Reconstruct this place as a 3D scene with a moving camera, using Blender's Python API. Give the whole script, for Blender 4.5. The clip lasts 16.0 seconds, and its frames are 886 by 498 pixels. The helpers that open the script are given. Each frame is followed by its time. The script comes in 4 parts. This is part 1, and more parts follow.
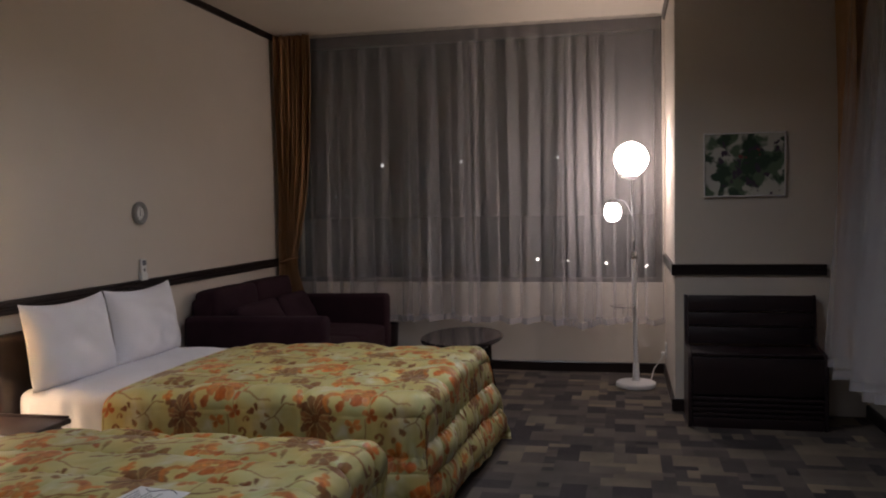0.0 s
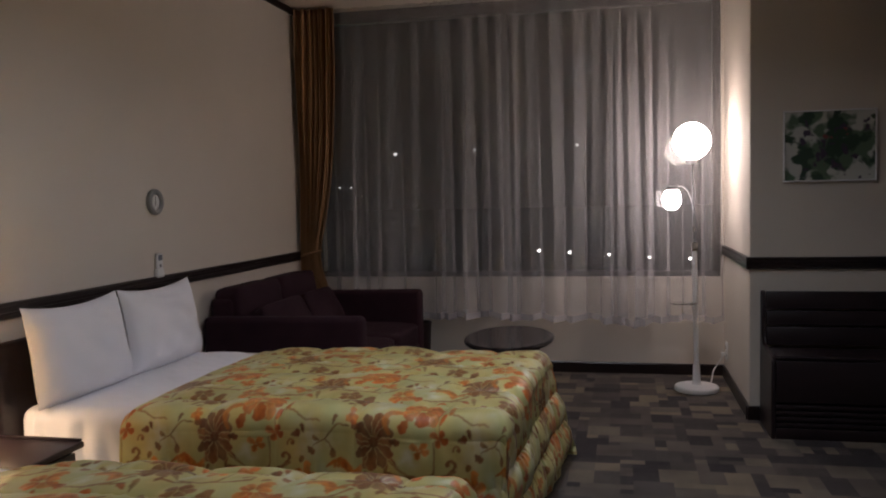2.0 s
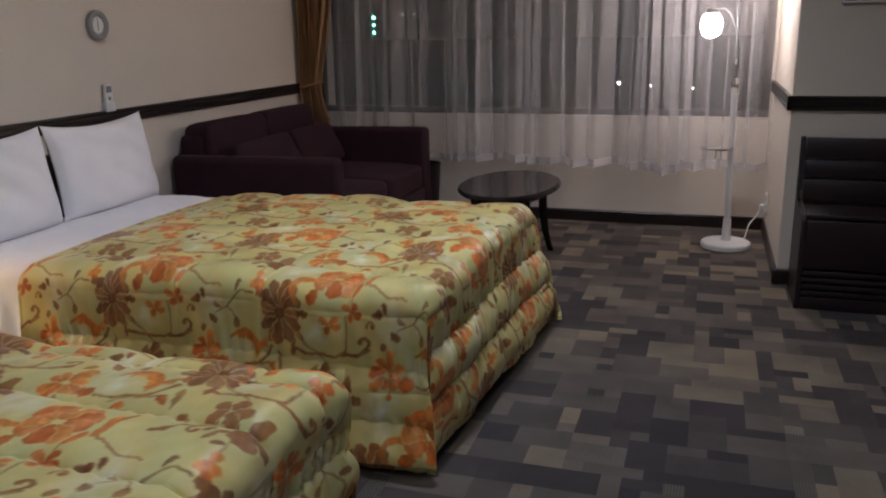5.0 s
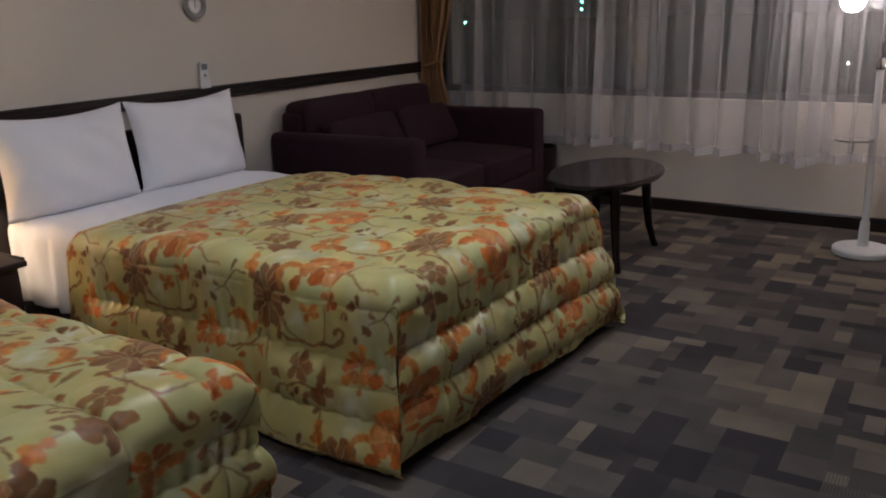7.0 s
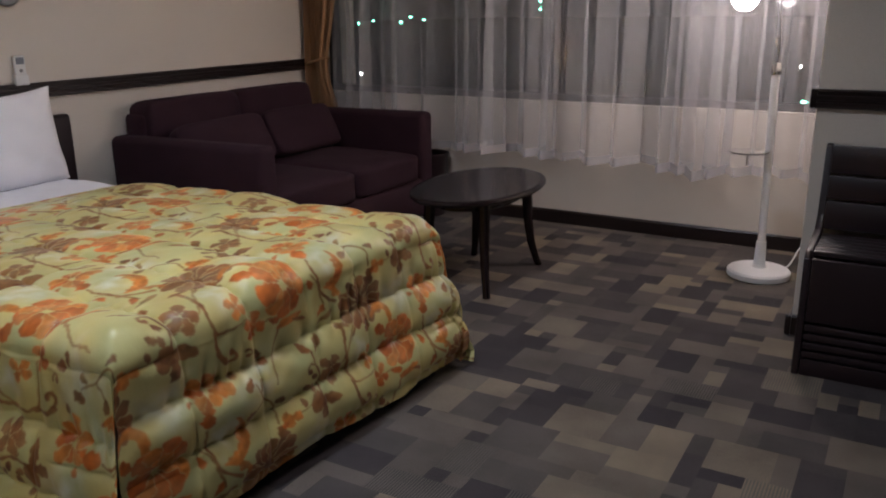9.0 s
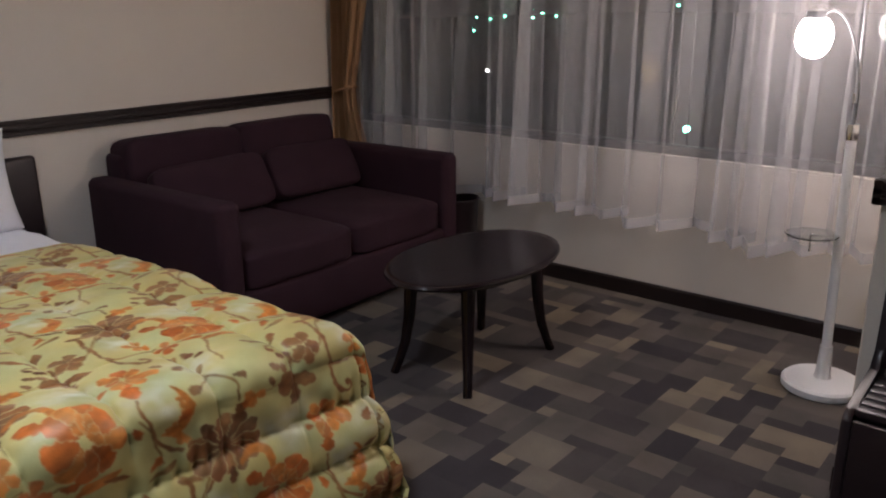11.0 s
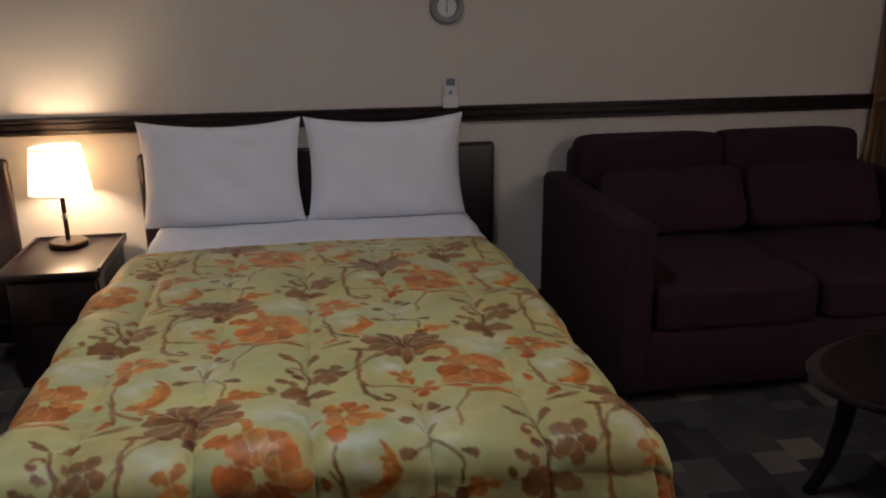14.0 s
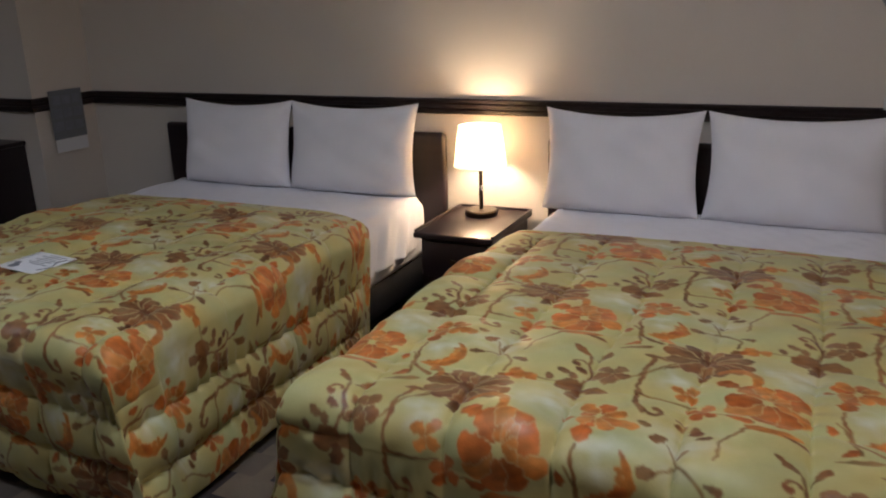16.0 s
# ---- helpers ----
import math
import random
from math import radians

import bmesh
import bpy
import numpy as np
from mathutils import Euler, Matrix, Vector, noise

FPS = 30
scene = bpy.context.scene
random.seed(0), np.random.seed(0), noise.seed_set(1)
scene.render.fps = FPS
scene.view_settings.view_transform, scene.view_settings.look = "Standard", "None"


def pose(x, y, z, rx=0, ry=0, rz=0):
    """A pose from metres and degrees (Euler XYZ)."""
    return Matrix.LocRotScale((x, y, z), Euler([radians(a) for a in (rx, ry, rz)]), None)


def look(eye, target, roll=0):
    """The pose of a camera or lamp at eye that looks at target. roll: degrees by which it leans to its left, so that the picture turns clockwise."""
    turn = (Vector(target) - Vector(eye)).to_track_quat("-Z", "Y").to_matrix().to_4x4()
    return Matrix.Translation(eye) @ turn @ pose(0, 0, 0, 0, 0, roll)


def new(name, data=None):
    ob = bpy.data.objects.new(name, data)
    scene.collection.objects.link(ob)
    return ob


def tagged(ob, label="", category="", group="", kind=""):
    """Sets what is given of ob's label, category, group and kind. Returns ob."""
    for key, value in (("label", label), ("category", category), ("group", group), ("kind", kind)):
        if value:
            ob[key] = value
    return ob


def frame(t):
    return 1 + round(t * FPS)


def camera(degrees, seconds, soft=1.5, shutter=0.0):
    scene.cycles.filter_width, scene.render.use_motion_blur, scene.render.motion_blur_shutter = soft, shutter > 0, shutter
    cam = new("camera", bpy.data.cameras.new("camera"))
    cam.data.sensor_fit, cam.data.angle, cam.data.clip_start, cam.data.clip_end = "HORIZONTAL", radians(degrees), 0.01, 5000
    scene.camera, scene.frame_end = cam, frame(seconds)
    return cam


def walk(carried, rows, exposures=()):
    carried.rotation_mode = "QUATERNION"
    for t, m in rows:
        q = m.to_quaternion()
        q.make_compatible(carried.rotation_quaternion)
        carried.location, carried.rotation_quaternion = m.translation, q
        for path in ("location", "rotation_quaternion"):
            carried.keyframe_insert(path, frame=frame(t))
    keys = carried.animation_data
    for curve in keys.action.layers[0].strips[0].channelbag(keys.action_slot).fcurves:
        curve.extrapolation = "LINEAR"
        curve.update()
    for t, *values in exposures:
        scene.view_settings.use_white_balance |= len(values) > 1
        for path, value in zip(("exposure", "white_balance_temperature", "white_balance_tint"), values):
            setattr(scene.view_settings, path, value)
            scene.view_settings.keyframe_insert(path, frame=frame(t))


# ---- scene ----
cam = camera(56.7, 16.0, soft=2.0)
PATH = [
    (0, (2.684, -6.265, 1.255), (2.255, -4.314, 1.153), -1.0),
    (0.5, (2.577, -6.092, 1.274), (2.132, -4.145, 1.177), -0.9),
    (1, (2.458, -5.987, 1.27), (1.995, -4.043, 1.179), -0.8),
    (1.5, (2.345, -5.915, 1.257), (1.903, -3.967, 1.169), -0.9),
    (2, (2.308, -5.835, 1.236), (1.884, -3.885, 1.114), -1.2),
    (2.5, (2.375, -5.726, 1.234), (1.939, -3.791, 0.98), -1.4),
    (3, (2.445, -5.656, 1.231), (1.958, -3.762, 0.813), -1.3),
    (3.5, (2.488, -5.486, 1.206), (1.978, -3.62, 0.695), -1.2),
    (4, (2.518, -5.345, 1.215), (2.02, -3.482, 0.685), -1.1),
    (4.2, (2.542, -5.302, 1.219), (2.02, -3.444, 0.693), -1.0),
    (6.3, (2.865, -5.066, 1.185), (2.039, -3.322, 0.659), -1.8),
    (6.5, (2.928, -4.995, 1.188), (2.016, -3.298, 0.651), -1.7),
    (7, (3.098, -4.847, 1.193), (2.067, -3.227, 0.636), -1.6),
    (7.5, (3.204, -4.74, 1.181), (2.157, -3.132, 0.618), -1.2),
    (8, (3.248, -4.621, 1.178), (2.217, -3.004, 0.607), -1.0),
    (8.5, (3.235, -4.41, 1.168), (2.239, -2.773, 0.597), -0.8),
    (9, (3.276, -4.239, 1.162), (2.322, -2.574, 0.598), -0.6),
    (9.2, (3.306, -4.159, 1.159), (2.372, -2.481, 0.599), -0.5),
    (11.3, (3.403, -3.308, 1.322), (2.056, -1.95, 0.738), -0.2),
    (11.5, (3.412, -3.236, 1.306), (1.937, -2.017, 0.725), -0.5),
    (12, (3.381, -3.037, 1.299), (1.733, -2.066, 0.716), -0.4),
    (12.5, (3.368, -2.87, 1.304), (1.669, -1.99, 0.723), -0.2),
    (13, (3.334, -2.774, 1.293), (1.583, -2.002, 0.712), -0.2),
    (13.5, (3.31, -2.715, 1.287), (1.487, -2.138, 0.701), -0.2),
    (14, (3.233, -2.647, 1.285), (1.347, -2.333, 0.699), -0.5),
    (14.5, (3.184, -2.566, 1.272), (1.269, -2.545, 0.694), -1.0),
    (15, (3.196, -2.42, 1.281), (1.299, -2.686, 0.704), -1.3),
    (15.5, (3.21, -2.334, 1.284), (1.378, -2.888, 0.705), -1.5),
    (16, (3.173, -2.283, 1.281), (1.443, -3.098, 0.694), -1.9),
]
EXPOSURES = [(t, stops, 6280 if t < 2 else 5950, 19 if t < 2 else 16) for t, stops in ((0, 0.16), (1.5, 0.14), (2.5, 0.10), (3, 0.04), (3.5, 0.46), (4, 0.68), (6.5, 0.86), (7, 0.48), (7.5, 0.72), (8, 0.83), (9, 0.94), (11.5, 0.97), (12, 1.05), (13, 0.97), (13.5, 0.38), (14, -0.02), (14.5, 0.08), (16, 0.34))]
walk(cam, [(t, look(eye, target, roll)) for t, eye, target, roll in PATH], EXPOSURES)

# ---- world and large lights ----
world = bpy.data.worlds.new("night_sky")
world.use_nodes = True
scene.world = world
wb = world.node_tree.nodes["Background"]
wb.inputs["Color"].default_value = (0.30, 0.36, 0.55, 1)
wb.inputs["Strength"].default_value = 0.0006

GLOBE, SPOT, BULB, CEILING_FILL = 28.0, 26.0, 160.0, 70.0

# ---- materials ----
def node(nt, kind, **values):
    n = nt.nodes.new(kind)
    for key, value in values.items():
        n.inputs[key].default_value = value
    return n


def ramp(nt, stops):
    r = nt.nodes.new("ShaderNodeValToRGB")
    e = r.color_ramp.elements
    while len(e) < len(stops):
        e.new(0.5)
    for k, (p, c) in zip(e, stops):
        k.position, k.color = p, (*c, 1)
    return r


def surface(name, dark, light, rough=0.6, scale=8.0, grain=120.0, bump=0.1, metal=0.0, stretch=(1, 1, 1), gloss=0.5):
    """A material whose colour wanders from dark to light at a large and a small scale, with a fine relief."""
    m = bpy.data.materials.new(name)
    m.use_nodes = True
    nt = m.node_tree
    b = nt.nodes["Principled BSDF"]
    tc = nt.nodes.new("ShaderNodeTexCoord")
    mp = nt.nodes.new("ShaderNodeMapping")
    mp.inputs["Scale"].default_value = stretch
    nt.links.new(tc.outputs["Object"], mp.inputs["Vector"])
    n1 = node(nt, "ShaderNodeTexNoise", Scale=scale, Detail=4.0)
    n2 = node(nt, "ShaderNodeTexNoise", Scale=grain, Detail=3.0)
    for n in (n1, n2):
        nt.links.new(mp.outputs["Vector"], n.inputs["Vector"])
    mix = nt.nodes.new("ShaderNodeMath")
    mix.operation = "MULTIPLY_ADD"
    mix.inputs[1].default_value = 0.45
    nt.links.new(n2.outputs["Fac"], mix.inputs[0])
    half = nt.nodes.new("ShaderNodeMath")
    half.operation = "MULTIPLY"
    half.inputs[1].default_value = 0.55
    nt.links.new(n1.outputs["Fac"], half.inputs[0])
    nt.links.new(half.outputs[0], mix.inputs[2])
    r = ramp(nt, [(0.3, dark), (0.7, light)])
    nt.links.new(mix.outputs[0], r.inputs["Fac"])
    nt.links.new(r.outputs["Color"], b.inputs["Base Color"])
    b.inputs["Roughness"].default_value = rough
    b.inputs["Metallic"].default_value = metal
    b.inputs["Specular IOR Level"].default_value = gloss
    if bump:
        bp = node(nt, "ShaderNodeBump", Strength=bump, Distance=0.004)
        nt.links.new(n2.outputs["Fac"], bp.inputs["Height"])
        nt.links.new(bp.outputs["Normal"], b.inputs["Normal"])
    return m


def glowing(name, color, strength):
    m = bpy.data.materials.new(name)
    m.use_nodes = True
    nt = m.node_tree
    nt.nodes.remove(nt.nodes["Principled BSDF"])
    e = node(nt, "ShaderNodeEmission", Color=(*color, 1), Strength=strength)
    nt.links.new(e.outputs[0], nt.nodes["Material Output"].inputs["Surface"])
    return m


def cloth_through(name, color, see, through_light, grain=900.0):
    """Thin cloth: partly open weave, partly lit from behind."""
    m = bpy.data.materials.new(name)
    m.use_nodes = True
    nt = m.node_tree
    nt.nodes.remove(nt.nodes["Principled BSDF"])
    d = node(nt, "ShaderNodeBsdfDiffuse", Color=(*color, 1))
    t = node(nt, "ShaderNodeBsdfTranslucent", Color=(*color, 1))
    tr = node(nt, "ShaderNodeBsdfTransparent", Color=(1, 1, 1, 1))
    m1, m2 = node(nt, "ShaderNodeMixShader", Fac=through_light), nt.nodes.new("ShaderNodeMixShader")
    nt.links.new(d.outputs[0], m1.inputs[1])
    nt.links.new(t.outputs[0], m1.inputs[2])
    tc = nt.nodes.new("ShaderNodeTexCoord")
    n = node(nt, "ShaderNodeTexNoise", Scale=grain, Detail=1.0)
    nt.links.new(tc.outputs["Object"], n.inputs["Vector"])
    r = nt.nodes.new("ShaderNodeMapRange")
    r.inputs["To Min"].default_value, r.inputs["To Max"].default_value = see - 0.05, see + 0.05
    nt.links.new(n.outputs["Fac"], r.inputs["Value"])
    nt.links.new(r.outputs[0], m2.inputs["Fac"])
    nt.links.new(m1.outputs[0], m2.inputs[1])
    nt.links.new(tr.outputs[0], m2.inputs[2])
    nt.links.new(m2.outputs[0], nt.nodes["Material Output"].inputs["Surface"])
    return m


WALL = surface("wallpaper", (0.60, 0.545, 0.48), (0.68, 0.62, 0.555), 0.75, 1.2, 260.0, 0.25)
CEIL = surface("ceiling_paper", (0.66, 0.60, 0.52), (0.72, 0.66, 0.58), 0.8, 1.5, 200.0, 0.2)
DARKWOOD = surface("dark_stained_wood", (0.012, 0.006, 0.008), (0.021, 0.011, 0.013), 0.38, 3.0, 60.0, 0.05, stretch=(1, 1, 8))
LACQUER = surface("dark_lacquer", (0.008, 0.0040, 0.0052), (0.014, 0.0070, 0.0086), 0.17, 3.0, 60.0, 0.02, stretch=(1, 8, 1))
TRIMWOOD = surface("dark_trim_wood", (0.010, 0.006, 0.006), (0.022, 0.014, 0.013), 0.28, 3.0, 80.0, 0.05)
BLACKBASE = surface("bed_base_fabric", (0.012, 0.012, 0.014), (0.03, 0.03, 0.034), 0.9, 6.0, 300.0, 0.2)
LINEN = surface("white_linen", (0.76, 0.755, 0.80), (0.84, 0.83, 0.87), 0.75, 5.0, 700.0, 0.12)
SOFACLOTH = surface("dark_brown_cloth", (0.0215, 0.0072, 0.0132), (0.0335, 0.0120, 0.0195), 0.9, 7.0, 420.0, 0.3, gloss=0.3)
WHITEPAINT = surface("white_enamel", (0.74, 0.74, 0.76), (0.80, 0.80, 0.82), 0.35, 4.0, 100.0, 0.02)
CHROME = surface("chrome", (0.75, 0.75, 0.75), (0.85, 0.85, 0.85), 0.2, 4.0, 60.0, 0.0, metal=1.0)
STEEL = surface("brushed_steel", (0.16, 0.16, 0.17), (0.22, 0.22, 0.23), 0.5, 4.0, 60.0, 0.0, metal=0.5)
BRONZE = surface("dark_bronze", (0.05, 0.035, 0.025), (0.09, 0.065, 0.045), 0.3, 6.0, 90.0, 0.02, metal=0.9)
DRAPE = surface("ochre_drape_cloth", (0.31, 0.17, 0.08), (0.41, 0.235, 0.115), 0.85, 6.0, 350.0, 0.25)
GREYPLASTIC = surface("grey_plastic", (0.22, 0.22, 0.22), (0.28, 0.28, 0.28), 0.45, 6.0, 200.0, 0.03)
WHITEPLASTIC = surface("white_plastic", (0.70, 0.70, 0.69), (0.76, 0.76, 0.75), 0.4, 6.0, 200.0, 0.02)
DARKPLASTIC = surface("dark_plastic", (0.02, 0.02, 0.022), (0.035, 0.035, 0.038), 0.45, 6.0, 200.0, 0.03)
PAPER = surface("paper", (0.72, 0.73, 0.75), (0.80, 0.80, 0.81), 0.7, 6.0, 300.0, 0.02)
INK = surface("grey_ink", (0.16, 0.17, 0.2), (0.22, 0.23, 0.27), 0.8, 20.0, 300.0, 0.0)
ALU = surface("window_aluminium", (0.030, 0.028, 0.030), (0.048, 0.045, 0.048), 0.45, 6.0, 100.0, 0.02, metal=0.3)
NIGHTGROUND = surface("night_asphalt", (0.03, 0.03, 0.032), (0.05, 0.05, 0.052), 1.0, 0.4, 12.0, 0.0, gloss=0.0)
SHEER = cloth_through("sheer_voile", (0.80, 0.79, 0.83), 0.722, 0.35)
SHEERHEM = cloth_through("sheer_voile_hem", (0.80, 0.79, 0.83), 0.67, 0.35)
SHADECLOTH = cloth_through("lampshade_cloth", (0.80, 0.63, 0.40), 0.05, 0.36)
GLOBEGLOW = glowing("lit_opal_globe", (1.0, 0.83, 0.68), GLOBE)
SPOTGLOW = glowing("lit_opal_cup", (1.0, 0.88, 0.78), SPOT)
BULBGLOW = glowing("lit_bulb", (1.0, 0.75, 0.46), BULB)
# glow of the added ceiling fill, a source out of view
FILLGLOW = glowing("fill_diffuser_glow", (0.92, 0.97, 1.0), CEILING_FILL)
WHITELIGHT = glowing("far_white_lamp", (1.0, 0.95, 0.85), 40.0)
WINDOWDOT = glowing("window_dot_light", (1.0, 0.97, 0.9), 1.1)
GREENLIGHT = glowing("far_green_lamp", (0.15, 1.0, 0.55), 40.0)


def glass_material(name):
    m = bpy.data.materials.new(name)
    m.use_nodes = True
    b = m.node_tree.nodes["Principled BSDF"]
    b.inputs["Base Color"].default_value = (0.95, 0.98, 0.97, 1)
    b.inputs["Roughness"].default_value = 0.02
    b.inputs["Transmission Weight"].default_value = 1.0
    b.inputs["IOR"].default_value = 1.45
    return m


GLASS = glass_material("clear_glass")


def carpet_material(name, single):
    """Each woven patch its own tone; one patch in ten carries a pinstripe. single: every patch is an object of its own."""
    m = bpy.data.materials.new(name)
    m.use_nodes = True
    nt = m.node_tree
    b = nt.nodes["Principled BSDF"]
    g = nt.nodes.new("ShaderNodeNewGeometry")
    chance = nt.nodes.new("ShaderNodeObjectInfo").outputs["Random"] if single else g.outputs["Random Per Island"]
    tone = ramp(nt, [(0.0, (0.021, 0.017, 0.021)), (0.3, (0.043, 0.035, 0.036)), (0.55, (0.070, 0.060, 0.054)), (0.8, (0.110, 0.091, 0.074)), (1.0, (0.185, 0.146, 0.104))])
    nt.links.new(chance, tone.inputs["Fac"])
    wave = nt.nodes.new("ShaderNodeTexWave")
    wave.wave_type, wave.bands_direction = "BANDS", "X"
    wave.inputs["Scale"].default_value = 38.0
    wave.inputs["Distortion"].default_value = 0.4
    nt.links.new(g.outputs["Position"], wave.inputs["Vector"])
    times = nt.nodes.new("ShaderNodeMath")
    times.operation = "MULTIPLY"
    times.inputs[1].default_value = 37.0
    nt.links.new(chance, times.inputs[0])
    frac = nt.nodes.new("ShaderNodeMath")
    frac.operation = "FRACT"
    nt.links.new(times.outputs[0], frac.inputs[0])
    pick = nt.nodes.new("ShaderNodeMath")
    pick.operation = "GREATER_THAN"
    pick.inputs[1].default_value = 0.86
    nt.links.new(frac.outputs[0], pick.inputs[0])
    both = nt.nodes.new("ShaderNodeMath")
    both.operation = "MULTIPLY"
    nt.links.new(pick.outputs[0], both.inputs[0])
    nt.links.new(wave.outputs["Fac"], both.inputs[1])
    stripe = nt.nodes.new("ShaderNodeMix")
    stripe.data_type = "RGBA"
    nt.links.new(both.outputs[0], stripe.inputs["Factor"])
    nt.links.new(tone.outputs["Color"], stripe.inputs[6])
    stripe.inputs[7].default_value = (0.10, 0.088, 0.074, 1)
    pile = node(nt, "ShaderNodeTexNoise", Scale=420.0, Detail=2.0)
    wear = node(nt, "ShaderNodeTexNoise", Scale=5.0, Detail=4.0)
    for n in (pile, wear):
        nt.links.new(g.outputs["Position"], n.inputs["Vector"])
    add = nt.nodes.new("ShaderNodeMath")
    add.operation = "ADD"
    nt.links.new(pile.outputs["Fac"], add.inputs[0])
    nt.links.new(wear.outputs["Fac"], add.inputs[1])
    vr = nt.nodes.new("ShaderNodeMapRange")
    vr.inputs["From Min"].default_value, vr.inputs["From Max"].default_value = 0.6, 1.4
    vr.inputs["To Min"].default_value, vr.inputs["To Max"].default_value = 0.58, 1.42
    nt.links.new(add.outputs[0], vr.inputs["Value"])
    sc = nt.nodes.new("ShaderNodeVectorMath")
    sc.operation = "SCALE"
    nt.links.new(stripe.outputs[2], sc.inputs[0])
    nt.links.new(vr.outputs[0], sc.inputs["Scale"])
    nt.links.new(sc.outputs[0], b.inputs["Base Color"])
    b.inputs["Roughness"].default_value = 0.95
    bp = node(nt, "ShaderNodeBump", Strength=0.5, Distance=0.004)
    nt.links.new(pile.outputs["Fac"], bp.inputs["Height"])
    nt.links.new(bp.outputs["Normal"], b.inputs["Normal"])
    return m


CARPET, CARPET_PATCH = carpet_material("patchwork_carpet", False), carpet_material("carpet_patch_weave", True)


def printed_cloth():
    """Quilt cover: the printed flowers come from the mesh's 'print' attribute, the weave and soft fading from noise."""
    m = bpy.data.materials.new("printed_quilt_cloth")
    m.use_nodes = True
    nt = m.node_tree
    b = nt.nodes["Principled BSDF"]
    a = nt.nodes.new("ShaderNodeAttribute")
    a.attribute_name = "print"
    tc = nt.nodes.new("ShaderNodeTexCoord")
    n = node(nt, "ShaderNodeTexNoise", Scale=9.0, Detail=5.0)
    w = node(nt, "ShaderNodeTexNoise", Scale=160.0, Detail=2.0)
    for k in (n, w):
        nt.links.new(tc.outputs["Object"], k.inputs["Vector"])
    vr = nt.nodes.new("ShaderNodeMapRange")
    vr.inputs["From Min"].default_value, vr.inputs["From Max"].default_value = 0.3, 0.7
    vr.inputs["To Min"].default_value, vr.inputs["To Max"].default_value = 0.88, 1.08
    nt.links.new(n.outputs["Fac"], vr.inputs["Value"])
    sc = nt.nodes.new("ShaderNodeVectorMath")
    sc.operation = "SCALE"
    nt.links.new(a.outputs["Color"], sc.inputs[0])
    nt.links.new(vr.outputs[0], sc.inputs["Scale"])
    nt.links.new(sc.outputs[0], b.inputs["Base Color"])
    b.inputs["Roughness"].default_value = 0.42
    b.inputs["Specular IOR Level"].default_value = 0.38
    b.inputs["Sheen Weight"].default_value = 0.02
    bp = node(nt, "ShaderNodeBump", Strength=0.12, Distance=0.003)
    nt.links.new(w.outputs["Fac"], bp.inputs["Height"])
    nt.links.new(bp.outputs["Normal"], b.inputs["Normal"])
    return m


QUILTCLOTH = printed_cloth()


def print_material(name, ground, tones, scale):
    """A blotchy watercolour print of several tones on a pale ground."""
    m = bpy.data.materials.new(name)
    m.use_nodes = True
    nt = m.node_tree
    b = nt.nodes["Principled BSDF"]
    tc = nt.nodes.new("ShaderNodeTexCoord")
    last = None
    far = nt.nodes.new("ShaderNodeVectorMath")
    far.operation = "LENGTH"
    nt.links.new(tc.outputs["Object"], far.inputs[0])
    for k, (color, level) in enumerate(tones):
        mp = nt.nodes.new("ShaderNodeMapping")
        mp.inputs["Location"].default_value = (3.1 * k, 1.7 * k, 0.9 * k)
        nt.links.new(tc.outputs["Object"], mp.inputs["Vector"])
        n = node(nt, "ShaderNodeTexNoise", Scale=scale * (1 + 0.4 * k), Detail=2.0, Distortion=0.25)
        nt.links.new(mp.outputs[0], n.inputs["Vector"])
        r = ramp(nt, [(level, (0, 0, 0)), (level + 0.07, (1, 1, 1))])
        less = nt.nodes.new("ShaderNodeMath")
        less.operation = "MULTIPLY_ADD"
        less.inputs[1].default_value = -0.75
        nt.links.new(far.outputs["Value"], less.inputs[0])
        nt.links.new(n.outputs["Fac"], less.inputs[2])
        nt.links.new(less.outputs[0], r.inputs["Fac"])
        x = nt.nodes.new("ShaderNodeMix")
        x.data_type = "RGBA"
        nt.links.new(r.outputs["Color"], x.inputs["Factor"])
        if last is None:
            x.inputs[6].default_value = (*ground, 1)
        else:
            nt.links.new(last, x.inputs[6])
        x.inputs[7].default_value = (*color, 1)
        last = x.outputs[2]
    nt.links.new(last, b.inputs["Base Color"])
    b.inputs["Roughness"].default_value = 0.5
    return m


PICTURE = print_material("flower_watercolour", (0.55, 0.56, 0.52), [((0.10, 0.16, 0.10), 0.34), ((0.030, 0.065, 0.040), 0.40), ((0.06, 0.04, 0.075), 0.47), ((0.24, 0.06, 0.06), 0.58)], 9.0)
CALENDAR = print_material("calendar_photo", (0.16, 0.17, 0.19), [((0.05, 0.06, 0.08), 0.5), ((0.35, 0.36, 0.38), 0.63)], 14.0)


# ---- builders ----
def put(bm, name, material, smooth=True):
    me = bpy.data.meshes.new(name)
    bmesh.ops.recalc_face_normals(bm, faces=bm.faces)
    bm.to_mesh(me)
    bm.free()
    me.materials.append(material)
    if smooth:
        me.polygons.foreach_set("use_smooth", [True] * len(me.polygons))
        me.set_sharp_from_angle(angle=radians(40))
    return me


def part(name, bm, material, parent=None, label="", smooth=True):
    ob = new(name, put(bm, name, material, smooth))
    if parent:
        ob.parent = parent
    if label:
        ob["label"] = label
    return ob


def thing(name, place, label, category, group=""):
    ob = new(name)
    ob.location = place
    ob.empty_display_size = 0.05
    return tagged(ob, label, category, group)


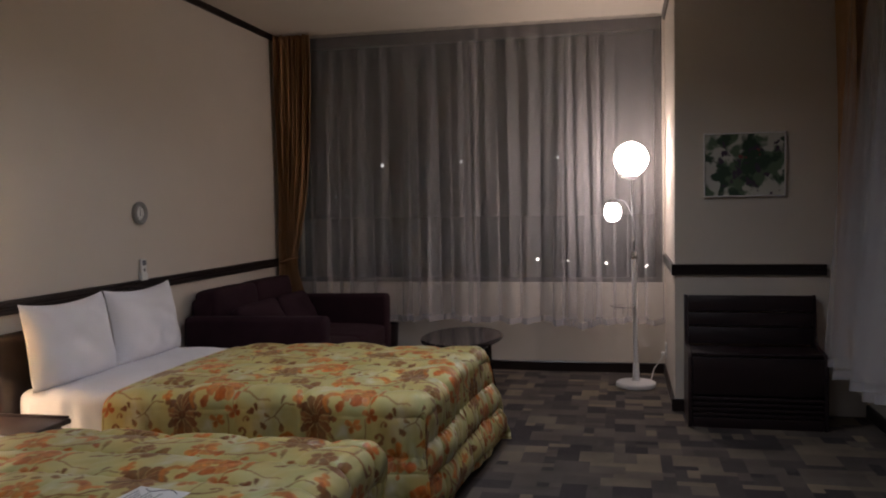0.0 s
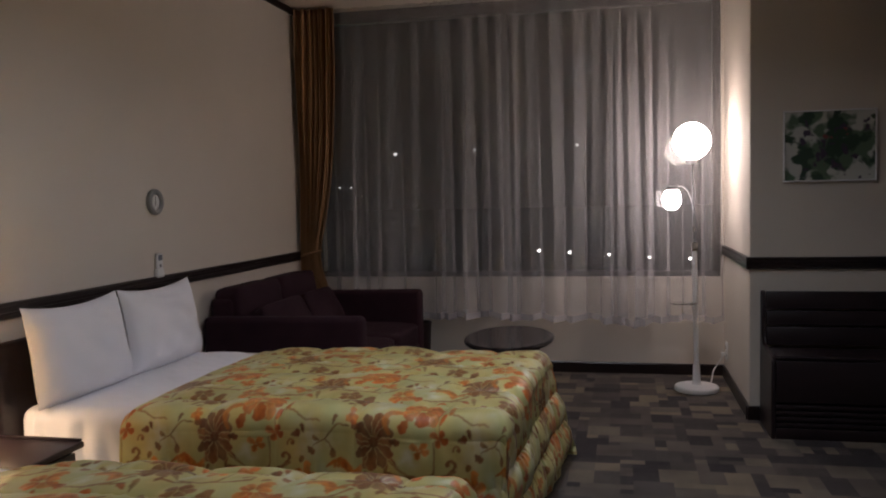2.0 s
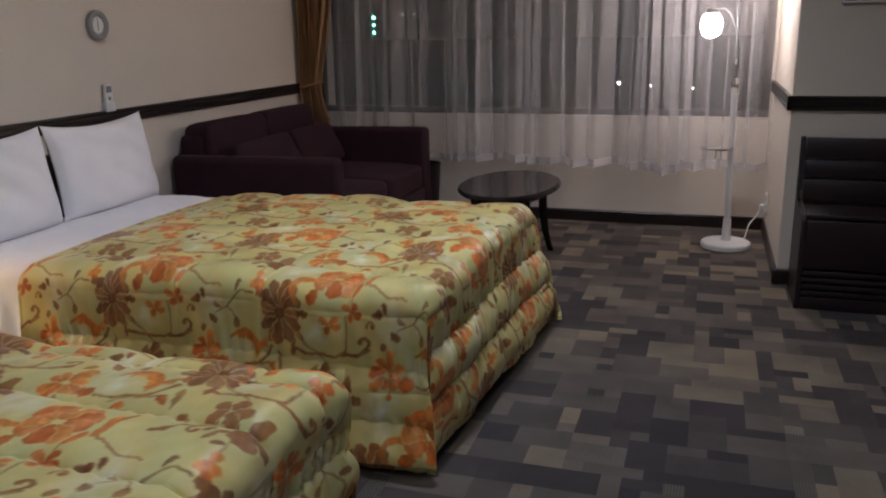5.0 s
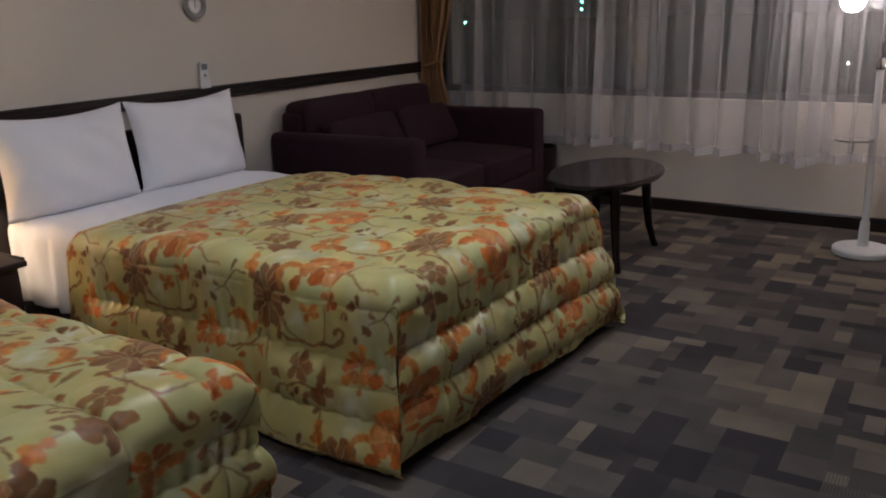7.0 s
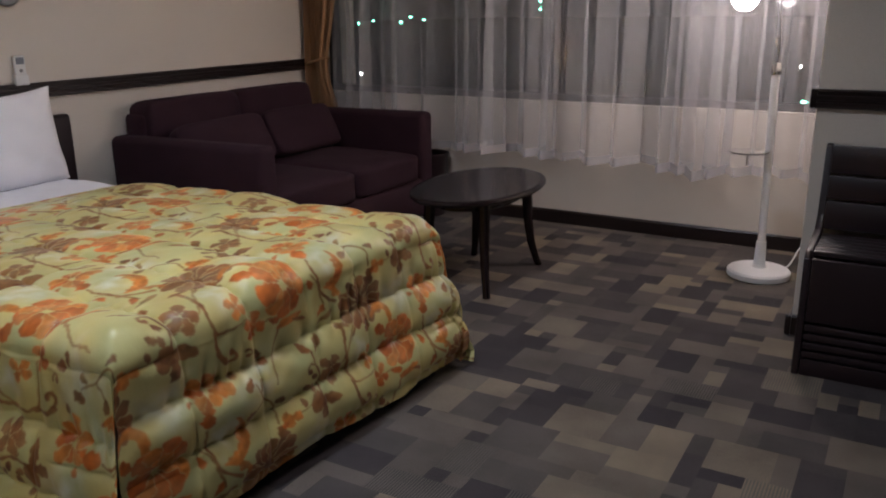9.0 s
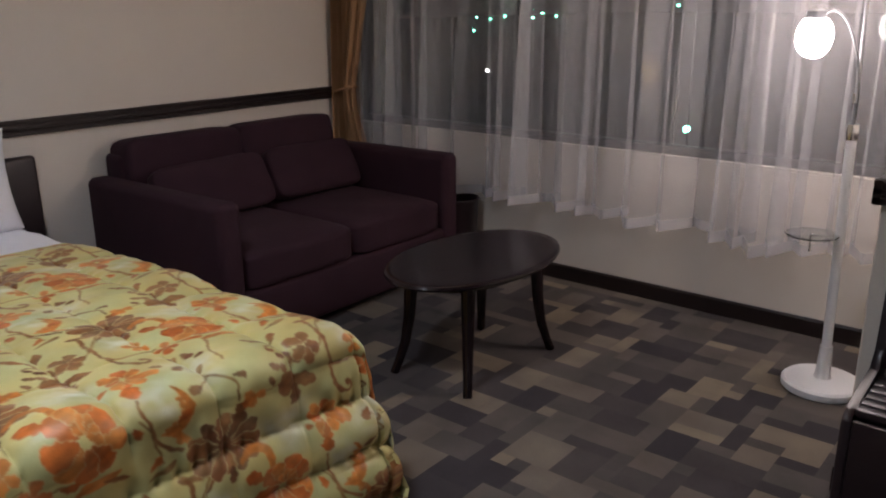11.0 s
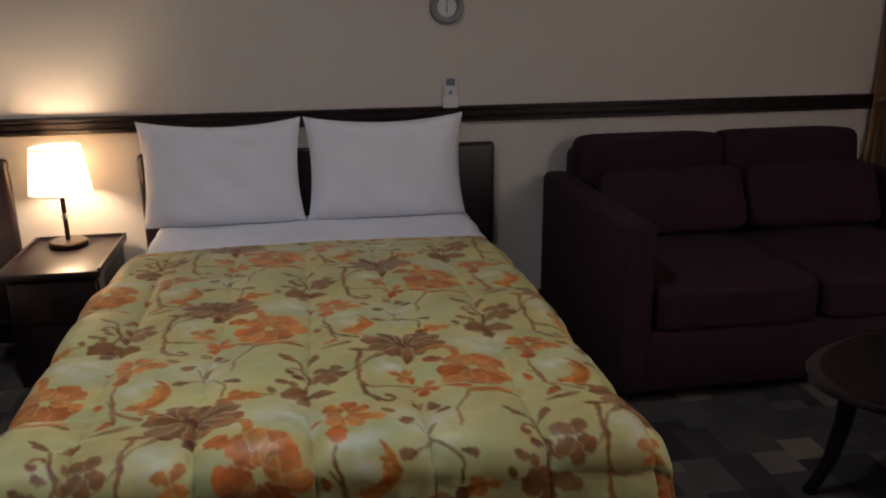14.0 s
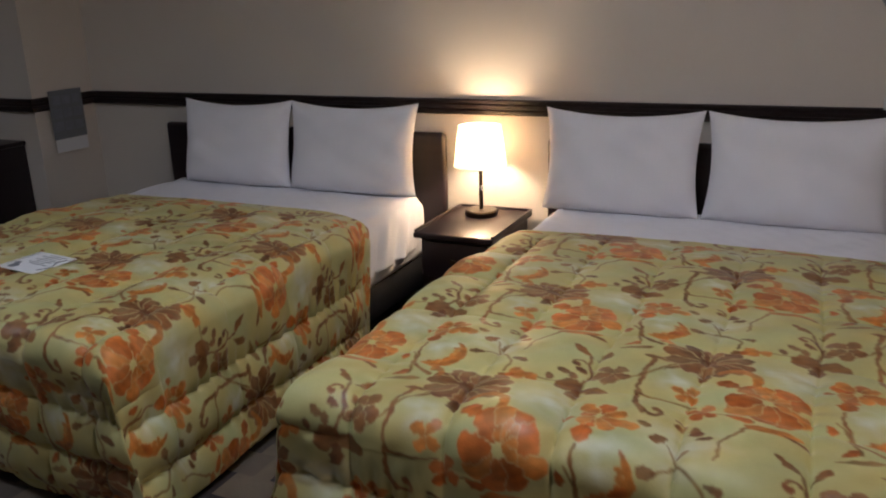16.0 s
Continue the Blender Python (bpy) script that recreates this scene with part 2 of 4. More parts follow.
def structure(name, bm, material, label="", smooth=True):
    return tagged(part(name, bm, material, smooth=smooth), label, kind="structure")


def box(x0, x1, y0, y1, z0, z1, bevel=0.0, segments=2, bm=None):
    """A box, with its edges rounded, added to bm."""
    own = bmesh.new()
    bmesh.ops.create_cube(own, size=1.0)
    for v in own.verts:
        v.co = Vector(((x0 + x1) / 2 + v.co.x * (x1 - x0), (y0 + y1) / 2 + v.co.y * (y1 - y0), (z0 + z1) / 2 + v.co.z * (z1 - z0)))
    if bevel:
        bmesh.ops.bevel(own, geom=own.edges[:], offset=bevel, segments=segments, affect="EDGES", profile=0.5)
    if bm is None:
        return own
    join(bm, own)
    return bm


def join(bm, other):
    me = bpy.data.meshes.new("joined")
    other.to_mesh(me)
    other.free()
    bm.from_mesh(me)
    bpy.data.meshes.remove(me)
    return bm


def lathe(profile, n=32, centre=(0, 0, 0), bm=None):
    """Turns (radius, height) pairs about the z axis."""
    bm = bm or bmesh.new()
    rings = []
    for r, z in profile:
        if r < 1e-5:
            rings.append([bm.verts.new((centre[0], centre[1], centre[2] + z))])
        else:
            rings.append([bm.verts.new((centre[0] + r * math.cos(2 * math.pi * k / n), centre[1] + r * math.sin(2 * math.pi * k / n), centre[2] + z)) for k in range(n)])
    for a, b in zip(rings, rings[1:]):
        for k in range(n):
            j = (k + 1) % n
            ring = [a[k % len(a)], a[j % len(a)], b[j % len(b)], b[k % len(b)]]
            ring = list(dict.fromkeys(ring))
            if len(ring) > 2:
                bm.faces.new(ring)
    return bm


def tube(points, radii, n=12, bm=None):
    """A round bar along points; radii one number or one a point."""
    bm = bm or bmesh.new()
    pts = [Vector(p) for p in points]
    radii = [radii] * len(pts) if isinstance(radii, (int, float)) else radii
    rings, side = [], None
    for k, p in enumerate(pts):
        way = (pts[min(k + 1, len(pts) - 1)] - pts[max(k - 1, 0)]).normalized()
        if side is None:
            side = way.orthogonal().normalized()
        side = (side - way * side.dot(way)).normalized()
        up = way.cross(side)
        rings.append([bm.verts.new(p + radii[k] * (math.cos(2 * math.pi * j / n) * side + math.sin(2 * math.pi * j / n) * up)) for j in range(n)])
    for a, b in zip(rings, rings[1:]):
        for j in range(n):
            bm.faces.new((a[j], a[(j + 1) % n], b[(j + 1) % n], b[j]))
    bm.faces.new(rings[0][::-1])
    bm.faces.new(rings[-1])
    return bm


def curve_points(points, steps=8):
    """Catmull-Rom through the points."""
    p = [Vector(q) for q in points]
    p = [2 * p[0] - p[1], *p, 2 * p[-1] - p[-2]]
    out = []
    for a, b, c, d in zip(p, p[1:], p[2:], p[3:]):
        for k in range(steps):
            t = k / steps
            out.append(0.5 * (2 * b + (c - a) * t + (2 * a - 5 * b + 4 * c - d) * t * t + (3 * b - a - 3 * c + d) * t**3))
    return out + [p[-2]]


def extrude(profile, start, end, out, bm=None):
    """A moulding: (out, height) pairs swept level from start to end; 'out' is the level direction away from the wall."""
    bm = bm or bmesh.new()
    o = Vector((*out, 0))
    rings = [[bm.verts.new(Vector((*q, 0)) + o * a + Vector((0, 0, z))) for a, z in profile] for q in (start, end)]
    n = len(profile)
    for k in range(n):
        bm.faces.new((rings[0][k], rings[0][(k + 1) % n], rings[1][(k + 1) % n], rings[1][k]))
    bm.faces.new(rings[0])
    bm.faces.new(rings[1][::-1])
    return bm


def grid_mesh(name, xyz, keep=None):
    """A mesh from an array of places (rows, columns, 3); keep tells which faces stay."""
    rows, cols, _ = xyz.shape
    a = np.arange(rows * cols).reshape(rows, cols)
    quads = np.stack([a[:-1, :-1], a[:-1, 1:], a[1:, 1:], a[1:, :-1]], -1)
    quads = quads[keep] if keep is not None else quads.reshape(-1, 4)
    used = np.unique(quads)
    back = np.zeros(rows * cols, int)
    back[used] = np.arange(len(used))
    quads = back[quads]
    me = bpy.data.meshes.new(name)
    me.vertices.add(len(used))
    me.vertices.foreach_set("co", xyz.reshape(-1, 3)[used].astype(np.float32).ravel())
    me.loops.add(quads.size)
    me.loops.foreach_set("vertex_index", quads.astype(np.int32).ravel())
    me.polygons.add(len(quads))
    me.polygons.foreach_set("loop_start", np.arange(0, quads.size, 4, dtype=np.int32))
    me.update(calc_edges=True)
    me.validate()
    me.polygons.foreach_set("use_smooth", [True] * len(me.polygons))
    return me, used


# ---- structure ----
ROOM_H, EAST, SOUTH, NORTH = 2.62, 4.06, -9.2, -0.05
PIL_X, PIL_Y = 2.985, -1.171
SILL, HEAD = 0.66, 2.613

structure("floor", box(-0.2, EAST + 0.2, SOUTH - 0.2, 0.25, -0.2, -0.006), BLACKBASE, "concrete floor under the patchwork carpet", smooth=False)


def carpet():
    """Rectangles of many sizes, packed row by row over the whole floor: those on the open floor between beds and bench as pieces of their own, the rest joined."""
    rng = random.Random(5)
    u = 0.056
    nx, ny = int(4.1 / u) + 1, int(9.2 / u) + 1
    taken = np.zeros((nx, ny), bool)
    verts, faces, singles = [], [], []
    for j in range(ny):
        for i in range(nx):
            if taken[i, j]:
                continue
            w, h = rng.choice([(2, 1), (3, 1), (3, 2), (4, 2), (2, 2), (2, 3), (3, 3), (2, 2), (1, 2), (2, 3), (1, 1), (3, 2), (4, 1)])
            w = min(w, nx - i)
            while w > 1 and taken[i:i + w, j].any():
                w -= 1
            h = min(h, ny - j)
            while h > 1 and taken[i:i + w, j:j + h].any():
                h -= 1
            taken[i:i + w, j:j + h] = True
            k = len(verts)
            x0, x1, y0, y1 = i * u, min((i + w) * u, EAST), SOUTH + j * u, min(SOUTH + (j + h) * u, 0.0)
            z = 0.0008 * rng.random()
            if 2.02 < x0 and x1 < 3.6 and -3.5 < y0 < -1.25 and len(singles) < 300:
                singles.append((w, h, x0, y0, z))
                continue
            verts += [(x0, y0, z), (x1, y0, z), (x1, y1, z), (x0, y1, z)]
            faces.append((k, k + 1, k + 2, k + 3))
    me = bpy.data.meshes.new("carpet")
    me.from_pydata(verts, [], faces)
    me.materials.append(CARPET)
    root = tagged(new("carpet", me), "grey and brown patchwork carpet over the whole floor", "carpet", kind="structure")
    shapes = {}
    for w, h, x0, y0, z in singles:
        if (w, h) not in shapes:
            shapes[w, h] = put(box(0, w * u, 0, h * u, -0.005, 0.0), "carpet_patch", CARPET_PATCH, False)
        ob = new("carpet_patch", shapes[w, h])
        ob.location = (x0, y0, z)
        ob.parent = root
    return root


carpet()
structure("wall_west", box(-0.2, 0.0, -5.768, 0.25, -0.1, ROOM_H), WALL, "beige papered wall behind the beds", smooth=False)
structure("wall_west_return", box(-0.2, 0.37, SOUTH, -5.768, -0.1, ROOM_H), WALL, "beige papered wall that juts out past the beds", smooth=False)
structure("wall_south", box(-0.2, EAST + 0.2, SOUTH - 0.2, SOUTH, -0.1, ROOM_H), WALL, "plain beige wall at the entrance end", smooth=False)
bm = box(0.0, PIL_X, NORTH, 0.25, -0.1, SILL)
box(0.0, 0.06, NORTH, 0.25, SILL, HEAD, bm=bm)
box(2.965, PIL_X, NORTH, 0.25, SILL, HEAD, bm=bm)
box(0.0, PIL_X, NORTH, 0.25, HEAD, ROOM_H, bm=bm)
structure("wall_north", bm, WALL, "beige wall under and around the wide window", smooth=False)
structure("pillar", box(PIL_X, EAST + 0.2, PIL_Y, 0.25, -0.1, ROOM_H, 0.004, 1), WALL, "beige papered pillar beside the window", smooth=False)
bm = box(EAST, EAST + 0.2, SOUTH, PIL_Y, -0.1, SILL)
box(EAST, EAST + 0.2, SOUTH, -4.4, SILL, HEAD, bm=bm)
box(EAST, EAST + 0.2, -1.5, PIL_Y, SILL, HEAD, bm=bm)
box(EAST, EAST + 0.2, SOUTH, PIL_Y, HEAD, ROOM_H, bm=bm)
structure("wall_east", bm, WALL, "beige wall with the second curtained window", smooth=False)
structure("ceiling", box(-0.2, EAST + 0.2, SOUTH - 0.2, 0.25, ROOM_H, ROOM_H + 0.2), CEIL, "pale warm ceiling", smooth=False)

RAIL = [(a, z - 0.016) for a, z in ((0.0, 0.825), (0.014, 0.825), (0.020, 0.830), (0.020, 0.842), (0.015, 0.846), (0.015, 0.850), (0.020, 0.854), (0.020, 0.866), (0.015, 0.870), (0.015, 0.874), (0.018, 0.878), (0.018, 0.884), (0.012, 0.889), (0.0, 0.889))]
BASE = [(0.0, 0.0), (0.012, 0.0), (0.012, 0.066), (0.008, 0.075), (0.0, 0.075)]
CORNICE = [(0.0, ROOM_H - 0.042), (0.010, ROOM_H - 0.042), (0.022, ROOM_H - 0.010), (0.022, ROOM_H - 0.001), (0.0, ROOM_H - 0.001)]
RUNS = (((0.0, -5.768), (0.0, 0.0), (1, 0)), ((0.0, -5.768), (0.392, -5.768), (0, 1)), ((0.37, -5.768), (0.37, SOUTH), (1, 0)),
        ((PIL_X, 0.0), (PIL_X, PIL_Y - 0.02), (-1, 0)), ((PIL_X - 0.02, PIL_Y), (3.83, PIL_Y), (0, -1)))
PILLAR_RAIL = [(a, z + 0.015) for a, z in RAIL]
for a, b, o in (((0.0, -5.768), (0.0, -0.16), (1, 0)), *RUNS[1:]):
    structure("chair_rail", extrude(PILLAR_RAIL if a[0] > 2 else RAIL, a, b, o), TRIMWOOD, "dark grooved wooden chair rail on the wall", smooth=False)
for a, b, o in (*RUNS, ((0.0, NORTH), (PIL_X, NORTH), (0, -1)), ((EAST, PIL_Y), (EAST, SOUTH), (-1, 0))):
    structure("baseboard", extrude(BASE, a, b, o), TRIMWOOD, "dark wooden baseboard along the carpet", smooth=False)
for a, b, o in (RUNS[0], RUNS[3], ((PIL_X - 0.02, PIL_Y), (EAST, PIL_Y), (0, -1)), RUNS[1], RUNS[2]):
    structure("cornice", extrude(CORNICE, a, b, o), TRIMWOOD, "thin dark cornice under the ceiling", smooth=False)
structure("curtain_track", box(0.02, 2.94, -0.090, -0.070, ROOM_H - 0.008, ROOM_H - 0.002, 0.002), CEIL, "slim beige curtain track on the ceiling")


def window(name, along, fixed, lo, hi, panes):
    """A fixed aluminium window with a frame, mullions, a sill and glass panes; along is the axis it runs on."""
    root = tagged(new(name), "dark aluminium window with the night outside", "window", kind="structure")

    def slab(a0, a1, d0, d1, z0, z1, bevel=0.003):
        return box(a0, a1, fixed + d0, fixed + d1, z0, z1, bevel) if along == "x" else box(fixed + d0, fixed + d1, a0, a1, z0, z1, bevel)
    for a0, a1, z0, z1 in ((lo, hi, SILL, SILL + 0.05), (lo, hi, HEAD - 0.09, HEAD), (lo, lo + 0.05, SILL + 0.05, HEAD - 0.09), (hi - 0.05, hi, SILL + 0.05, HEAD - 0.09)):
        part("window_frame", slab(a0, a1, 0.006, 0.066, z0, z1), ALU, root)
    step = (hi - lo) / panes
    for k in range(panes):
        if k:
            part("mullion", slab(lo + k * step - 0.025, lo + k * step + 0.025, 0.011, 0.061, SILL + 0.05, HEAD - 0.09), ALU, root)
        g = part("pane", slab(lo + k * step + 0.03, lo + (k + 1) * step - 0.03, 0.033, 0.039, SILL + 0.04, HEAD - 0.08, 0), GLASS, root, smooth=False)
        g.visible_shadow = False
    part("window_sill", slab(lo + 0.002, hi - 0.002, -0.022, 0.006, SILL + 0.001, SILL + 0.012), WALL, root)
    return root


window("window_1", "x", NORTH + 0.02, 0.06, 2.965, 2)
window("window_2", "y", EAST, -4.4, -1.5, 2)

# ---- outside ----
structure("ground", box(-400, 400, 1.0, 800, -9.2, -9.0), NIGHTGROUND, "dark ground far below the window", smooth=False)


def light_on_pole(x, y, z, r, material, label, group):
    root = thing("light_on_pole", (x, y, -9.0), label, "lamp", group)
    part("pole", tube([(0.12, 0, 0), (0.12, 0, z + 9.0 + 0.2)], [0.025, 0.016], 8), DARKPLASTIC, root)
    bm = bmesh.new()
    bmesh.ops.create_icosphere(bm, subdivisions=2, radius=r)
    bmesh.ops.translate(bm, verts=bm.verts, vec=(0, 0, z + 9.0))
    part("light_ball", bm, material, root)


for x, z in ((-3.9, -2.95), (-1.6, -3.1), (1.4, -3.28), (4.4, -3.5), (7.35, -3.62)):
    light_on_pole(x, 58.0, z, 0.085, WHITELIGHT, "distant white street lamp in the dark", "far row of street lamps")
# three nearer spheres stand in for room lamps mirrored in the pane; poles added
for x, y, z in ((-1.05, 6.34, 1.93), (-6.35, 20.0, 1.66), (-6.75, 20.0, 1.66), (-0.21, 8.55, 2.08), (1.64, 7.4, 2.04)):
    light_on_pole(x, y, z, 0.026, WINDOWDOT, "white dot of light in the window, on an added pole", "near pole lamps")
for x, z in ((-43.7, 0.0), (-42.2, -0.15), (-40.6, 0.1), (-44.1, -1.2), (-37.6, 0.0), (-36.6, 0.4), (-35.2, 0.15), (-24.2, 2.2), (-24.2, 1.6), (-24.2, 1.0)):
    light_on_pole(x, 60.0, z, 0.085, GREENLIGHT, "small green signal lamp in the dark outside", "green lamps outside")
for x, y, z in ((-1.5, 40.0, -3.6), (-14.5, 40.0, -5.4)):
    light_on_pole(x, y, z, 0.19, GREENLIGHT, "bright green signal lamp in the dark outside", "green lamps outside")
light_on_pole(-28.0, 40.0, -2.85, 0.09, WHITELIGHT, "distant warm street lamp in the dark", "far row of street lamps")


# ---- curtains ----
def sheer(lo, hi, base, axis, sign, bottom, seed, label):
    """A hanging voile: flat between its pleats, doubled back on itself at each of them, with a heavier hem and an uneven lower edge."""
    root = thing("sheer_curtain", (0, 0, 0), label, "curtain", "sheer curtains")
    rng = np.random.RandomState(seed)
    top, pitch = ROOM_H - 0.003, 0.105
    count = int((hi - lo) / pitch)
    s = np.linspace(0, count, count * 26 + 1)
    k = np.clip(s.astype(int), 0, count - 1)
    edges = np.concatenate([[0], np.cumsum(rng.uniform(0.45, 1.6, count))])
    edges = edges / edges[-1]
    deep, wide = rng.choice([0.3, 0.8, 1.2, 1.6, 1.9], count), rng.uniform(0.8, 1.6, count)
    ph, ph2 = rng.uniform(0, 6.28, count), rng.uniform(0, 6.28)
    t = s - k

    def sheet(z0, z1, rows, lift):
        z = np.linspace(z0, z1, rows)[:, None]
        d = (top - z) / (top - bottom)
        grow = 0.75 + 0.55 * d
        # pinched evenly at the heading, loosening into uneven folds below
        fall = np.clip(d / 0.22, 0, 1)
        fold = 1.15 * (1 - fall) + deep[k][None] * fall
        near = np.minimum(t, 1 - t)[None]
        bend = np.sin(2 * np.pi * t)[None] * np.exp(-(near / (0.085 + 0.14 * d)) ** 2)
        along = lo + (hi - lo) * (edges[k] + t * (edges[k + 1] - edges[k]))[None]
        along = along - 0.030 * fold * wide[k][None] * grow * bend
        along = along + 0.012 * d * np.sin(2 * np.pi * s / 5.3 + ph2 + 1.4 * d) + 0.011 * d * np.sin(ph[k][None] + 3 * d) * (1 - np.cos(2 * np.pi * t))[None]
        off = (0.019 + 0.024 * d) * fold * grow * (1 - np.cos(2 * np.pi * t))[None] + 0.020 * d * np.sin(2 * np.pi * s / 3.1 + ph2)[None] + lift
        zz = z + np.clip((d - 0.9) / 0.1, 0, 1) * (0.009 * np.sin(2 * np.pi * s / 2.3 + ph2) + 0.012 * np.sin(2 * np.pi * s / 10 + 1) - 0.009 * (deep[k] - 0.8) * (1 - np.cos(2 * np.pi * t)) / 2)[None]
        across = base + sign * off
        return np.stack([along, across, zz], -1) if axis == "x" else np.stack([across, along, zz], -1)
    for nm, z0, z1, rows, lift, m in (("voile", bottom, top, 40, 0.0, SHEER), ("hem", bottom, bottom + 0.045, 5, 0.002, SHEERHEM)):
        me, _ = grid_mesh(nm, sheet(z0, z1, rows, lift))
        me.materials.append(m)
        ob = new(nm, me)
        ob.parent = root
    return root


sheer(0.15, 1.62, -0.095, "x", -1, 0.385, 3, "thin white sheer curtain drawn across the window")
sheer(1.60, 2.955, -0.088, "x", -1, 0.375, 8, "thin white sheer curtain lit by the floor lamp")
sheer(-4.6, -1.36, EAST - 0.12, "y", -1, 0.36, 12, "thin white sheer curtain over the side window")


def drape(pleat_axis, lo, hi, base, sign, waist, bottom, seed, label):
    """An ochre drape pushed to the side, gathered at its tie and hanging on below."""
    root = thing("drape", (0, 0, 0), label, "curtain", "ochre drapes")
    n, rows = 160, 60
    q = np.linspace(0, 1, n)
    z = np.linspace(bottom, ROOM_H - 0.012, rows)
    rng = random.Random(seed)
    f = np.sin(2 * np.pi * (q * 6.5 + 0.18 * np.sin(2 * np.pi * q * 1.7 + rng.random()))) + 0.35 * np.sin(2 * np.pi * q * 15 + 1)
    c = waist
    places = []
    for zz in z:
        pull = math.exp(-(abs(zz - c) / 0.55) ** 1.3) if zz > c else math.exp(-((zz - c) / 0.35) ** 2)
        narrow = 1 - 0.52 * pull
        w0, w1 = lo, lo + (hi - lo) * narrow
        a = w0 + (w1 - w0) * q + 0.004 * np.sin(zz * 5 + q * 9)
        b = base + sign * (0.032 * (1 - 0.3 * pull) * f + 0.012 * np.sin(3 * zz + 6 * q))
        places.append(np.stack([a, b, 0 * a + zz] if pleat_axis == "x" else [b, a, 0 * a + zz], -1))
    me, _ = grid_mesh("drape_cloth", np.array(places))
    me.materials.append(DRAPE)
    cloth = new("drape_cloth", me)
    cloth.parent = root
    mod = cloth.modifiers.new("thickness", "SOLIDIFY")
    mod.thickness = 0.003
    mid = lo + (hi - lo) * 0.24
    bm = bmesh.new()
    ring = [(mid + (hi - lo) * 0.25 * math.cos(t), base + 0.042 * math.sin(t), c + 0.02 * math.cos(t)) for t in np.linspace(0, 2 * math.pi, 25)]
    ring = ring if pleat_axis == "x" else [(b, a, zz) for a, b, zz in ring]
    tube(ring, 0.008, 8, bm)
    part("tie_back", bm, DRAPE, root)
    return root


drape("x", 0.035, 0.33, -0.20, -1, 0.86, 0.08, 2, "ochre drape tied back beside the window")
drape("y", -1.20, -1.62, EAST - 0.16, -1, 0.86, 0.36, 4, "ochre drape tied back beside the pillar")


# ---- quilt print ----
def quilt_print():
    """One repeat of the printed flowers, 0.86 x 0.575 m, as an array of colours."""
    W, H, n, m = 0.86, 0.575, 470, 314
    uu, vv = np.meshgrid((np.arange(n) + 0.5) * W / n, (np.arange(m) + 0.5) * H / m, indexing="xy")

    def blotch(scale, seed, count=7):
        r = np.random.RandomState(seed)
        total = 0
        for k in range(1, count):
            fx, fy, p = r.randint(-scale, scale + 1), r.randint(-scale, scale + 1), r.rand() * 6.28
            total = total + np.sin(2 * np.pi * (fx * uu / W + fy * vv / H) + p) / k**0.5
        return total
    img = np.ones((m, n, 3)) * np.array([0.548, 0.492, 0.200])
    img *= (1 + 0.03 * blotch(3, 1))[..., None]
    img *= 1 + 0.05 * blotch(4, 2)[..., None] * np.array([0.7, -0.2, -1.2])

    # brush edges: every motif is bent a little out of true, and its paint pools unevenly
    bend_u = 0.0020 * blotch(8, 21) + 0.0008 * blotch(30, 22, 12)
    bend_v = 0.0020 * blotch(8, 23) + 0.0008 * blotch(30, 24, 12)
    pool = np.clip(1 + 0.10 * blotch(12, 25) + 0.07 * blotch(34, 26, 12), 0.62, 1.45)
    cover = np.clip(0.93 + 0.05 * blotch(9, 27), 0.74, 1.0)

    def local(cu, cv):
        return (uu + bend_u - cu + W / 2) % W - W / 2, (vv + bend_v - cv + H / 2) % H - H / 2

    def soft(d, w=0.0030):
        return np.clip(0.5 - d / w, 0, 1)

    def paint(mask, color, tone=1.0):
        mask = (mask * cover)[..., None]
        img[:] = img * (1 - mask) + np.array(color) * (pool * tone)[..., None] * mask

    def pale(cu, cv, r, wide=1.0):
        """A wash of diluted white with ragged edges."""
        x, y = local(cu, cv)
        d = np.hypot(x / wide, y) * (1 + 0.22 * np.sin(3 * np.arctan2(y, x) + cu * 40))
        mask = np.clip(0.38 * np.exp(-(d / r) ** 2.0) * (1 + 0.30 * blotch(14, 31) + 0.15 * blotch(30, 32, 12)), 0, 0.72)[..., None]
        img[:] = img * (1 - mask) + np.array((0.72, 0.74, 0.66)) * mask

    def dab(cu, cv, a, long, wide, color, tone=1.0, tip=0.35, rim=0.0):
        """A brushed petal or leaf centred at cu, cv, pointing along a; rim leaves a bare line round it."""
        x, y = local(cu, cv)
        long, wide = long * 1.15, wide * 1.22
        p, q = x * math.cos(a) + y * math.sin(a), -x * math.sin(a) + y * math.cos(a)
        t = np.clip(p / (long / 2), -1, 1)
        half = wide / 2 * np.sqrt(np.clip(1 - t * t, 0, 1)) * (1 + tip * t) * (1 + 0.12 * np.sin(8 * t + 9 * a))
        d = np.maximum(np.abs(q) - half, np.abs(p) - long / 2)
        if rim:
            edge = (soft(d - rim, 0.003) * 0.75)[..., None]
            img[:] = img * (1 - edge) + np.array((0.66, 0.57, 0.27)) * edge
        paint(soft(d), color, tone * (1 + 0.15 * t) * (1 - 0.14 * soft(np.abs(q) - 0.001, 0.0025)))

    def stroke(points, w0, w1, color):
        smooth = curve_points([(*p, 0) for p in points], 16)
        best = np.full(uu.shape, 9.0)
        for k, p in enumerate(smooth):
            x, y = local(p.x, p.y)
            best = np.minimum(best, np.hypot(x, y) - 1.15 * (w0 + (w1 - w0) * k / (len(smooth) - 1)))
        paint(soft(best), color)

